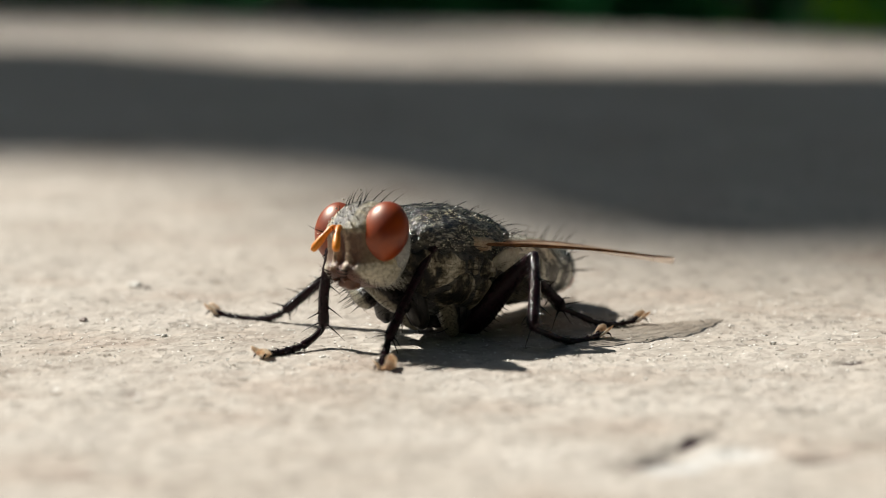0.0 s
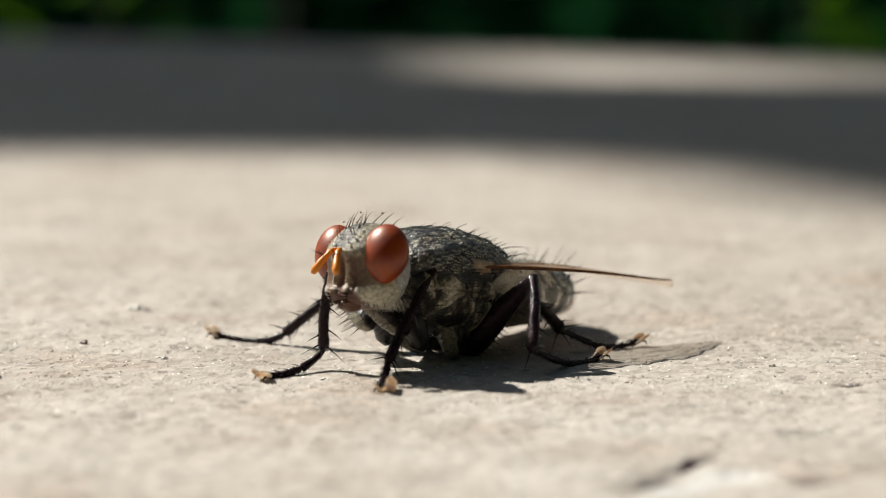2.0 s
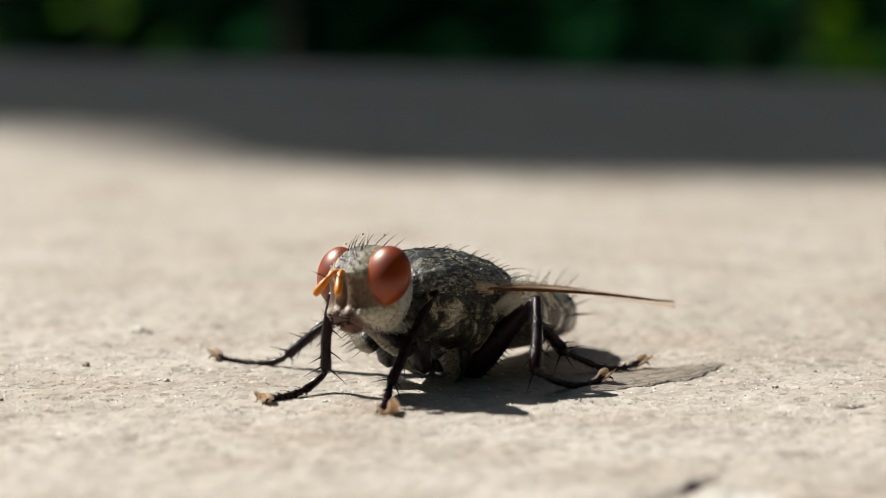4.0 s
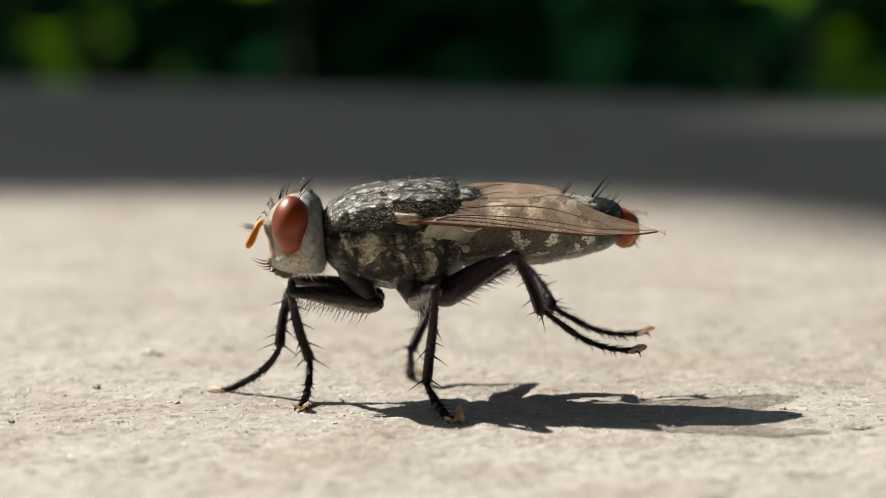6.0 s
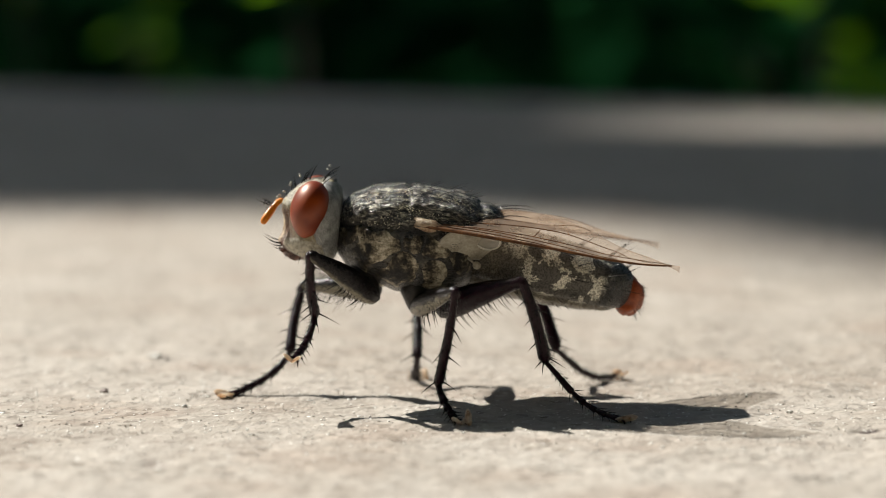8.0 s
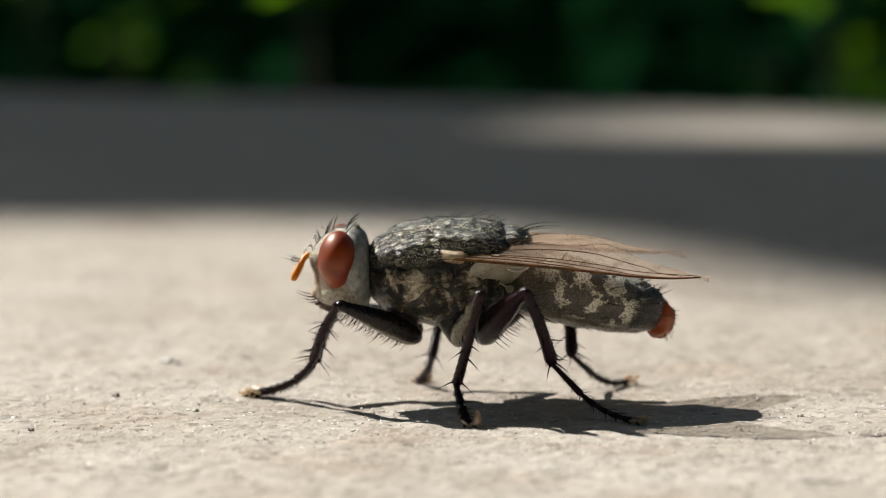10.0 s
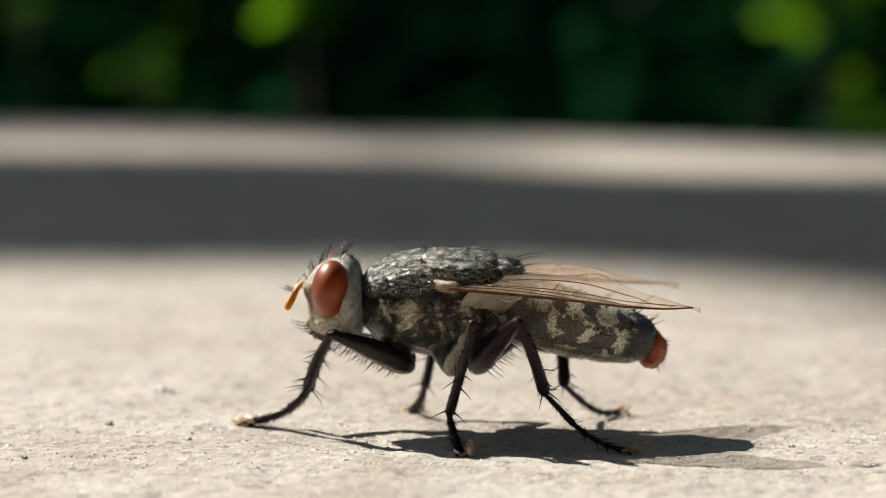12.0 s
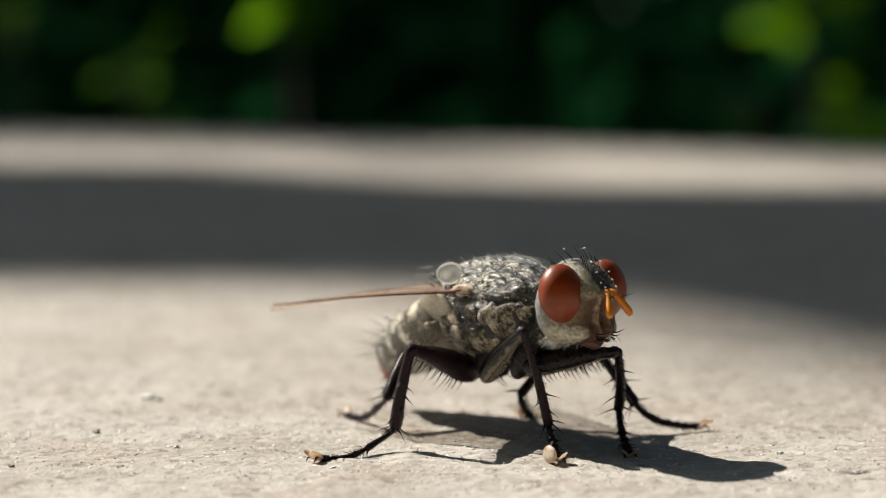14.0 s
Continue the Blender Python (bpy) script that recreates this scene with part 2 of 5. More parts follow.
def pleuron_material():
    """The dusted plates of the flanks: olive grey, paler where the dust is thick, with bare dark specks."""
    n = Nodes("dusted_flank")
    at = n.coords()
    broad, grain, fine = n.noise(1.5, 4, 0.6, at), n.noise(9.0, 4, 0.65, at), n.noise(38.0, 3, 0.6, at)
    mixed = n.math("ADD", n.math("MULTIPLY", broad, 0.72), n.math("MULTIPLY", grain, 0.28))
    colour = n.ramp(mixed, [(0.42, (0.004, 0.003, 0.002)), (0.47, (0.045, 0.035, 0.021)), (0.525, (0.26, 0.220, 0.15)), (0.60, (0.66, 0.595, 0.465))])
    colour = n.mix(n.ramp(fine, [(0.60, 0.0), (0.68, 0.6)]), colour, (0.015, 0.012, 0.009))
    return n.finish(colour, n.ramp(grain, [(0.3, 0.26), (0.7, 0.44)]), n.math("ADD", grain, n.math("MULTIPLY", fine, 0.7)), 0.8, 0.00004, Specular_IOR_Level=0.25, Coat_Weight=0.1, Coat_Roughness=0.2)


def head_material():
    """The head's skin: silvery dust, a dark stripe between the eyes, a tan hollow face and a red-brown mouth edge."""
    n = Nodes("dusted_head")
    at = n.coords()
    x, y, z = n.split(at)
    grain, broad, fine = n.noise(9.0, 4, 0.6, at), n.noise(2.5, 3, 0.5, at), n.noise(40.0, 2, 0.6, at)
    wob = n.math("MULTIPLY", n.math("SUBTRACT", n.noise(4.0, 3, 0.6, at), 0.5), 0.30)
    side = n.math("ADD", n.math("ABSOLUTE", y), wob)
    high = n.math("ADD", z, wob)
    silver = n.ramp(grain, [(0.32, (0.12, 0.10, 0.065)), (0.52, (0.29, 0.26, 0.185)), (0.68, (0.54, 0.50, 0.39))])
    silver = n.mix(n.ramp(broad, [(0.50, 0.0), (0.66, 0.55)]), silver, (0.46, 0.37, 0.17))
    tan = n.ramp(side, [(0.04, (0.09, 0.028, 0.014)), (0.16, (0.26, 0.14, 0.07)), (0.26, (0.48, 0.38, 0.26)), (0.38, (0.11, 0.050, 0.024)), (0.62, (0.15, 0.085, 0.045)), (0.95, (0.28, 0.22, 0.14))])
    tan = n.mix(n.ramp(grain, [(0.35, 0.75), (0.60, 0.0)]), tan, (0.07, 0.03, 0.014))
    # browner towards the front: some of the face's shade is in this colour
    silver = n.mix(n.math("MULTIPLY", n.ramp(x, [(1.0, 0.0), (1.3, 0.65)]), n.ramp(grain, [(0.40, 1.0), (0.62, 0.2)])), silver, (0.11, 0.065, 0.035))
    stripe = n.ramp(grain, [(0.40, (0.014, 0.010, 0.008)), (0.60, (0.07, 0.055, 0.04)), (0.68, (0.55, 0.52, 0.45))])
    colour = n.mix(n.math("MULTIPLY", n.ramp(side, [(0.92, 1.0), (1.08, 0.0)]), n.ramp(high, [(0.30, 1.0), (0.50, 0.0)])), silver, tan)
    colour = n.mix(n.math("MULTIPLY", n.ramp(side, [(0.24, 0.92), (0.34, 0.0)]), n.ramp(high, [(0.52, 0.0), (0.62, 1.0)])), colour, stripe)
    cheek = n.math("MULTIPLY", high, -1.0)
    colour = n.mix(n.math("MULTIPLY", n.ramp(cheek, [(0.38, 0.0), (0.46, 1.0)]), n.ramp(side, [(0.50, 0.0), (0.68, 1.0)])), colour, n.ramp(grain, [(0.32, (0.25, 0.22, 0.15)), (0.60, (0.62, 0.575, 0.455))]))
    rim = n.math("MULTIPLY", n.ramp(cheek, [(0.54, 0.0), (0.64, 0.9)]), n.ramp(side, [(0.42, 1.0), (0.62, 0.0)]))
    colour = n.mix(rim, colour, (0.085, 0.026, 0.014))
    return n.finish(colour, n.ramp(grain, [(0.3, 0.30), (0.7, 0.5)]), n.math("ADD", grain, n.math("MULTIPLY", fine, 0.6)), 0.8, 0.00004, Specular_IOR_Level=0.55)


def pad_material():
    """The thin pale skin of a foot pad, which lets the sun through."""
    n = Nodes("amber_foot_pad")
    tint = n.ramp(n.noise(5.0), [(0.30, (0.42, 0.23, 0.11)), (0.45, (0.78, 0.62, 0.45)), (0.65, (0.92, 0.86, 0.76))])
    n.finish(tint, 0.3, n.noise(18.0), 0.5, 0.00003)
    lit = n.add("ShaderNodeBsdfTranslucent")
    n.link(tint, lit.inputs[0])
    mixed = n.add("ShaderNodeMixShader", Fac=0.55)
    n.link(n.shader.outputs[0], mixed.inputs[1])
    n.link(lit.outputs[0], mixed.inputs[2])
    n.link(mixed.outputs[0], n.out.inputs["Surface"])
    return n.mat


def leaf_material(name, dark, light, glow):
    """A leaf: a gloss on top and light that comes through it."""
    n = Nodes(name)
    tint = n.ramp(n.noise(30, 3, 0.5), [(0.3, dark), (0.7, light)])
    n.finish(tint, 0.8, Specular_IOR_Level=0.02)
    lit = n.add("ShaderNodeBsdfTranslucent")
    n.link(tint, lit.inputs[0])
    mixed = n.add("ShaderNodeMixShader", Fac=glow)
    n.link(n.shader.outputs[0], mixed.inputs[1])
    n.link(lit.outputs[0], mixed.inputs[2])
    n.link(mixed.outputs[0], n.out.inputs["Surface"])
    return n.mat


STONE = stone_material()
MASONRY = mottled("plinth_render", (0.20, 0.19, 0.17), (0.34, 0.32, 0.29), 40, 0.85, 0.4, 0.003)
SOIL = mottled("dark_soil", (0.018, 0.014, 0.010), (0.05, 0.04, 0.03), 9, 0.95, 0.6, 0.02)
GRAIN_PALE = mottled("pale_mineral", (0.58, 0.55, 0.49), (0.86, 0.84, 0.79), 900, 0.5, 0.3, 0.0002)
GRAIN_DARK = mottled("dark_mineral", (0.12, 0.085, 0.07), (0.28, 0.21, 0.18), 900, 0.6, 0.3, 0.0002)
THORAX = thorax_material()
ABDOMEN = abdomen_material()
EYE = eye_material()
WING = wing_material()
CLEAR = clear_material()
VEIN = mottled("wing_vein", (0.05, 0.020, 0.008), (0.20, 0.085, 0.028), 3.0, 0.5, Specular_IOR_Level=0.2)
CHITIN = mottled("black_chitin", (0.006, 0.0018, 0.0030), (0.026, 0.008, 0.013), 6.0, 0.17, 0.8, 0.00002, Specular_IOR_Level=0.22)
CHITIN_GREY = mottled("dusted_chitin", (0.004, 0.003, 0.003), (0.036, 0.030, 0.024), 4.0, 0.30, 0.7, 0.00002, 0.42, 0.68, Specular_IOR_Level=0.3)
CHITIN_SILVER = femur_material()
HINGE = mottled("wing_root", (0.20, 0.085, 0.035), (0.62, 0.50, 0.34), 3.0, 0.3, 0.7, 0.00006)
BRISTLE = mottled("bristle", (0.003, 0.0025, 0.002), (0.010, 0.008, 0.007), 3.0, 0.22, Specular_IOR_Level=0.6)
PALE_HAIR = mottled("pale_hair", (0.45, 0.42, 0.36), (0.75, 0.72, 0.65), 3.0, 0.5)
NAPE = mottled("grey_nape", (0.15, 0.15, 0.14), (0.42, 0.42, 0.40), 5.0, 0.55, 0.4, 0.00003)
FACE_BROWN = mottled("brown_face", (0.045, 0.014, 0.008), (0.15, 0.06, 0.028), 4.0, 0.3, 0.3, 0.00003)
ORANGE = mottled("orange_antenna", (0.62, 0.17, 0.008), (0.82, 0.30, 0.02), 3.0, 0.35, 0.2, 0.00002)
TAIL = mottled("red_brown_tail", (0.22, 0.035, 0.010), (0.48, 0.11, 0.025), 2.6, 0.35, 0.3, 0.00003)
PAD = pad_material()
PLEURON = pleuron_material()
HEAD = head_material()
POLLEN = mottled("pale_pollen", (0.50, 0.45, 0.30), (0.85, 0.80, 0.64), 2.0, 0.35)
SCALE_WHITE = mottled("pale_scale", (0.22, 0.19, 0.135), (0.48, 0.44, 0.345), 2.5, 0.4, 0.3, 0.00003)
LEAF_DARK = leaf_material("dark_leaf", (0.022, 0.130, 0.046), (0.045, 0.205, 0.066), 0.35)
LEAF_BROAD = leaf_material("broad_leaf", (0.03, 0.07, 0.02), (0.05, 0.11, 0.03), 0.03)
# brighter copy of the leaf colour, with sunlight painted in
LEAF_SUNLIT = leaf_material("sunlit_leaf", (0.11, 0.27, 0.005), (0.20, 0.40, 0.008), 0.6)
# dimmer copy for some shoots: their deeper shade is painted into the colour
LEAF_SHADED = leaf_material("shoot_leaf", (0.05, 0.13, 0.010), (0.10, 0.21, 0.018), 0.5)
BARK = mottled("bark", (0.02, 0.015, 0.010), (0.06, 0.045, 0.03), 60, 0.9, 0.5, 0.003)


# ---- mesh helpers ----
def mesh_from(name, verts, faces, material, smooth=True):
    me = bpy.data.meshes.new(name)
    me.from_pydata([tuple(v) for v in verts], [], faces)
    me.materials.append(material)
    if smooth:
        me.polygons.foreach_set("use_smooth", [True] * len(me.polygons))
    me.update()
    return me


def part(name, data, parent, label="", at=None):
    """Link mesh data as one part under a thing or a part."""
    ob = new(name, data)
    ob.parent = parent
    if at is not None:
        ob.matrix_basis = at
    return tagged(ob, label)


class Shape:
    """Collects vertices and faces of one mesh."""

    def __init__(self):
        self.v, self.f = [], []

    def rings(self, rings, close=True):
        """Skin a row of equally long rings; the ends are closed by fans."""
        base, n = len(self.v), len(rings[0])
        for r in rings:
            self.v += [Vector(p) for p in r]
        for i in range(len(rings) - 1):
            for j in range(n):
                a, b = base + i * n + j, base + i * n + (j + 1) % n
                self.f.append((a, b, b + n, a + n))
        if close:
            for k, flip in ((0, True), (len(rings) - 1, False)):
                ids = [base + k * n + j for j in range(n)]
                c = len(self.v)
                self.v.append(sum((self.v[i] for i in ids), Vector()) / n)
                for j in range(n):
                    a, b = ids[j], ids[(j + 1) % n]
                    self.f.append((b, a, c) if flip else (a, b, c))
        return self

    def loft(self, stations, sides=32, power=2.0):
        """Rings along x from (x, centre z, half width, up, down), each a rounded oval."""
        rings = []
        for x, cz, w, up, down in stations:
            ring = []
            for j in range(sides):
                a = 2 * math.pi * j / sides
                c, s = math.cos(a), math.sin(a)
                e = 2.0 / power
                yy = w * math.copysign(abs(c) ** e, c)
                zz = (up if s > 0 else down) * math.copysign(abs(s) ** e, s)
                ring.append((x, yy, cz + zz))
            rings.append(ring)
        return self.rings(rings)

    def tube(self, points, radii, sides=8):
        """A round tube along points."""
        pts = [Vector(p) for p in points]
        rings = []
        side = None
        for i, p in enumerate(pts):
            way = (pts[min(i + 1, len(pts) - 1)] - pts[max(i - 1, 0)]).normalized()
            if side is None:
                side = way.orthogonal().normalized()
            side = (side - way * side.dot(way)).normalized()
            other = way.cross(side)
            r = radii[i] if isinstance(radii, (list, tuple)) else radii
            rings.append([p + (side * math.cos(a) + other * math.sin(a)) * r for a in (2 * math.pi * k / sides for k in range(sides))])
        return self.rings(rings)

    def blob(self, centre, size, m=None, rings=10, sides=16, wobble=0.0, seed=0.0):
        """An oval body, its outline made uneven by noise."""
        rows = []
        for i in range(1, rings):
            th = math.pi * i / rings
            row = []
            for j in range(sides):
                ph = 2 * math.pi * j / sides
                d = Vector((math.cos(th), math.sin(th) * math.cos(ph), math.sin(th) * math.sin(ph)))
                k = 1 + wobble * noise.noise(d * 1.7 + Vector((seed, seed * 0.7, -seed)))
                p = Vector((d.x * size[0], d.y * size[1], d.z * size[2])) * k
                row.append((m @ p if m else p) + Vector(centre))
            rows.append(row)
        return self.rings(rows[::-1])

    def hair(self, root, way, length, radius, bend=Vector((0, 0, 0)), steps=3):
        """A three-sided tapered bristle that bends towards the end."""
        way = Vector(way).normalized()
        pts = [Vector(root) + way * (length * k / steps) + Vector(bend) * (length * (k / steps) ** 2) for k in range(steps + 1)]
        return self.tube(pts, [radius * (1 - 0.88 * k / steps) for k in range(steps + 1)], 3)

    def mesh(self, name, material, smooth=True):
        return mesh_from(name, self.v, self.f, material, smooth)


def smooth_stations(stations, steps=4):
    """Rounded in-between stations for a loft."""
    arr = np.array(stations, float)
    out = []
    for i in range(len(arr) - 1):
        p0, p1, p2, p3 = arr[max(i - 1, 0)], arr[i], arr[i + 1], arr[min(i + 2, len(arr) - 1)]
        for k in range(steps):
            t = k / steps
            out.append(0.5 * (2 * p1 + (p2 - p0) * t + (2 * p0 - 5 * p1 + 4 * p2 - p3) * t * t + (3 * p1 - p0 - 3 * p2 + p3) * t ** 3))
    out.append(arr[-1])
    return [tuple(np.concatenate((o[:2], np.maximum(o[2:], 0.02)))) for o in out]


def ramp_between(x, a, b):
    t = min(1.0, max(0.0, (x - a) / (b - a)))
    return t * t * (3 - 2 * t)


# ---- the slab, the ground and what bounds them ----
EDGE_A, EDGE_B = Vector((-0.0610, 0.2300)), Vector((0.0480, 0.1640))


def far_edge(x):
    """The slab's far edge, which runs askew and is a little worn."""
    t = (x - EDGE_A.x) / (EDGE_B.x - EDGE_A.x)
    return EDGE_A.y + (EDGE_B.y - EDGE_A.y) * t + 0.0012 * noise.noise(Vector((x * 60, 0, 3)))


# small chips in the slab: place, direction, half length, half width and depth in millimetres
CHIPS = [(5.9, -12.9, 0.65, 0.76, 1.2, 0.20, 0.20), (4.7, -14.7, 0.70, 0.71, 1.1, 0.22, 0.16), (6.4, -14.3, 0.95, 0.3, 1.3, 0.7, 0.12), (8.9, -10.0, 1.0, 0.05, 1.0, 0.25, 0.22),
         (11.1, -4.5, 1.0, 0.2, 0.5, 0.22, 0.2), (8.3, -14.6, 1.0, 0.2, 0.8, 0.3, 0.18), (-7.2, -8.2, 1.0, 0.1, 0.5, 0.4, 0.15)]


def slab():
    xs = np.concatenate((np.linspace(-0.30, -0.05, 26)[:-1], np.linspace(-0.05, -0.022, 50)[:-1], np.linspace(-0.022, 0.022, 400)[:-1],
                         np.linspace(0.022, 0.05, 50)[:-1], np.linspace(0.05, 0.30, 26)))
    us = np.concatenate((np.linspace(-0.30, -0.045, 12)[:-1], np.linspace(-0.045, -0.022, 60)[:-1], np.linspace(-0.022, 0.020, 380)[:-1],
                         np.linspace(0.020, 0.06, 60)[:-1], np.linspace(0.06, 1.0, 60)))
    verts, faces = [], []
    for u in us:
        for x in xs:
            y = u if u <= 0.06 else 0.06 + (far_edge(x) - 0.06) * (u - 0.06) / 0.94
            p = Vector((x, y, 0)) * 1000
            near = max(0.0, 1 - max(abs(p.x) / 40, abs(p.y) / 70))
            h = 0.10 * noise.noise(p * 0.22) + 0.05 * noise.noise(p * 0.8)
            if near > 0:
                h += near * (0.035 * noise.noise(Vector((p.x * 1.4, p.y * 2.4, 0))) + 0.028 * noise.noise(Vector((p.x * 3.6, p.y * 5.4, 3))) - 0.05 * max(0.0, noise.noise(p * 1.1 + Vector((9, 2, 4)))))
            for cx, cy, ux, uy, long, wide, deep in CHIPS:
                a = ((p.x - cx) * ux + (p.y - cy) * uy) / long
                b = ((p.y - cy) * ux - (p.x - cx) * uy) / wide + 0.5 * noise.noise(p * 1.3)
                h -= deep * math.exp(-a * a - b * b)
            verts.append((x, y, h * MM))
    nx, ny = len(xs), len(us)
    for i in range(ny - 1):
        for j in range(nx - 1):
            a = i * nx + j
            faces.append((a, a + 1, a + nx + 1, a + nx))
    # the rounded edge and the underside
    rim = [i * nx for i in range(ny)] + [(ny - 1) * nx + j for j in range(1, nx)] + [i * nx + nx - 1 for i in range(ny - 2, -1, -1)] + list(range(nx - 2, 0, -1))
    last = rim
    for out, drop in ((0.0008, 0.0006), (0.0012, 0.0025), (0.0012, 0.045)):
        ids = []
        for r in rim:
            v = Vector(verts[r])
            way = Vector((1 if v.x > 0.299 else -1 if v.x < -0.299 else 0, -1 if v.y < -0.299 else (1 if abs(v.y - far_edge(v.x)) < 0.002 else 0), 0))
            ids.append(len(verts))
            verts.append(tuple(v + way * out - Vector((0, 0, drop))))
        for k in range(len(rim)):
            m = (k + 1) % len(rim)
            faces.append((last[k], last[m], ids[m], ids[k]))
        last = ids
    faces.append(tuple(last[::-1]))
    ob = new("floor", mesh_from("slab", verts, faces, STONE))
    return tagged(ob, "weathered beige stone slab in patchy sunlight, its surface rough and grainy", "slab", kind="structure")


def plinth():
    """The low wall under the slab."""
    s = Shape()
    pts = [(-0.29, -0.29), (0.29, -0.29), (0.29, far_edge(0.29) - 0.02), (-0.29, far_edge(-0.29) - 0.02)]
    s.v = [Vector((x, y, z)) for z in (-0.62, -0.0455) for x, y in pts]
    s.f = [(0, 1, 5, 4), (1, 2, 6, 5), (2, 3, 7, 6), (3, 0, 4, 7), (4, 5, 6, 7), (3, 2, 1, 0)]
    ob = new("wall_plinth", s.mesh("plinth", MASONRY, False))
    return tagged(ob, "low grey rendered wall that carries the stone slab", "wall", kind="structure")


def ground():
    s = Shape()
    n, size = 40, 60.0
    for i in range(n + 1):
        for j in range(n + 1):
            x, y = (2 * j / n - 1), (2 * i / n - 1)
            p = Vector((size * x * abs(x), size * y * abs(y), 0))
            s.v.append(p + Vector((0, 0, -0.62 + 0.02 * noise.noise(p * 2))))
    for i in range(n):
        for j in range(n):
            a = i * (n + 1) + j
            s.f.append((a, a + 1, a + n + 2, a + n + 1))
    return tagged(new("ground", s.mesh("ground", SOIL)), "dark garden soil in the shade below the slab", "ground", kind="structure")


def leaf_shape(s, at, length, width, m, fold=0.18, droop=0.25, rows=6):
    """One pointed leaf with a fold along its midrib, added to a shape."""
    base = len(s.v)
    for i in range(rows + 1):
        t = i / rows
        w = width * math.sin(math.pi * t ** 0.8) ** 0.9 * 0.5 if 0 < t < 1 else 0.0005
        for side in (-1, 0, 1):
            p = Vector((t * length, side * w, (fold * w if side else 0) - droop * length * t * t))
            s.v.append(m @ p + Vector(at))
    for i in range(rows):
        for k in (0, 1):
            a = base + i * 3 + k
            s.f.append((a, a + 1, a + 4, a + 3))


def shrub(name, at, height, spread, leaves, seed, leaf_size, young, group="shrubs behind the slab", leaf=None):
    """A leafy garden shrub: a few bent stems and many leaves round them, some of them yellow-green as if sunlit."""
    rng = random.Random(seed)
    root = new(name)
    root.location = at
    stems, dark, bright = Shape(), Shape(), Shape()
    for k in range(7):
        a = rng.uniform(0, 2 * math.pi)
        tip = Vector((math.cos(a) * spread * rng.uniform(0.3, 0.9), math.sin(a) * spread * 0.45 * rng.uniform(0.3, 1), height * rng.uniform(0.75, 1.0)))
        mid = tip * 0.5 + Vector((rng.uniform(-0.05, 0.05), rng.uniform(-0.05, 0.05), 0.08))
        pts = [Vector((0, 0, 0)).lerp(mid, t * 2) if t < 0.5 else mid.lerp(tip, t * 2 - 1) for t in (0, 0.2, 0.4, 0.6, 0.8, 1.0)]
        stems.tube(pts, [0.012 * (1 - 0.75 * t) for t in (0, 0.2, 0.4, 0.6, 0.8, 1.0)], 6)
        for n in range(leaves // 7):
            t = rng.uniform(0.1, 1.0)
            p = (Vector((0, 0, 0)).lerp(mid, t * 2) if t < 0.5 else mid.lerp(tip, t * 2 - 1))
            p = p + Vector((rng.gauss(0, spread * 0.24), rng.gauss(0, spread * 0.14), rng.gauss(0, height * 0.09)))
            if p.z < 0.02:
                continue
            m = Euler((rng.uniform(-0.9, 0.9), rng.uniform(-0.9, 0.9), rng.uniform(0, 6.28))).to_matrix()
            size = leaf_size * rng.uniform(0.7, 1.3)
            leaf_shape(bright if rng.random() < young else dark, p, size, size * 0.55, m, rows=3 if leaf_size < 0.1 else 6)
    part("stem", stems.mesh("shrub_stem", BARK), root)
    tagged(part("foliage", dark.mesh("shrub_foliage", leaf or LEAF_DARK), root), kind="stuff")
    if bright.f:
        tagged(part("sunlit_foliage", bright.mesh("shrub_sunlit_foliage", LEAF_SUNLIT), root, "sunlit yellow-green young leaves"), kind="stuff")
    return tagged(root, "dense dark green garden shrub in deep shade", "shrub", group)


def sprig(at, leaves, size, spread, seed, leaf=LEAF_SUNLIT):
    """A thin shoot with a tuft of leaves in front of the dark shrubs; the leaf colour carries its sun or shade."""
    rng = random.Random(seed)
    root = new("leafy_shoot")
    root.location = (at[0], at[1], -0.62)
    top = Vector((0, 0, at[2] + 0.62))
    stem = Shape().tube([Vector((0.03, 0.02, 0.0)), Vector((0.015, 0.01, top.z * 0.5)), top], [0.003, 0.002, 0.0008], 6)
    part("stem", stem.mesh("shoot_stem", BARK), root)
    for k in range(leaves):
        s = Shape()
        m = Euler((rng.uniform(-0.5, 0.5), rng.uniform(-0.6, 0.4), rng.uniform(0, 6.28))).to_matrix()
        long = size * rng.uniform(0.8, 1.1)
        leaf_shape(s, m @ Vector((-long / 2, 0, 0)), long, size * 0.6, m)
        part("leaf", s.mesh("shoot_leaf", leaf), root, "", pose(rng.uniform(-spread, spread), rng.uniform(-spread, spread), top.z + rng.uniform(-1.2, 1.2) * spread))
    return tagged(root, "young yellow-green leafy shoot among the dark shrubs", "shoot", "leafy shoots")


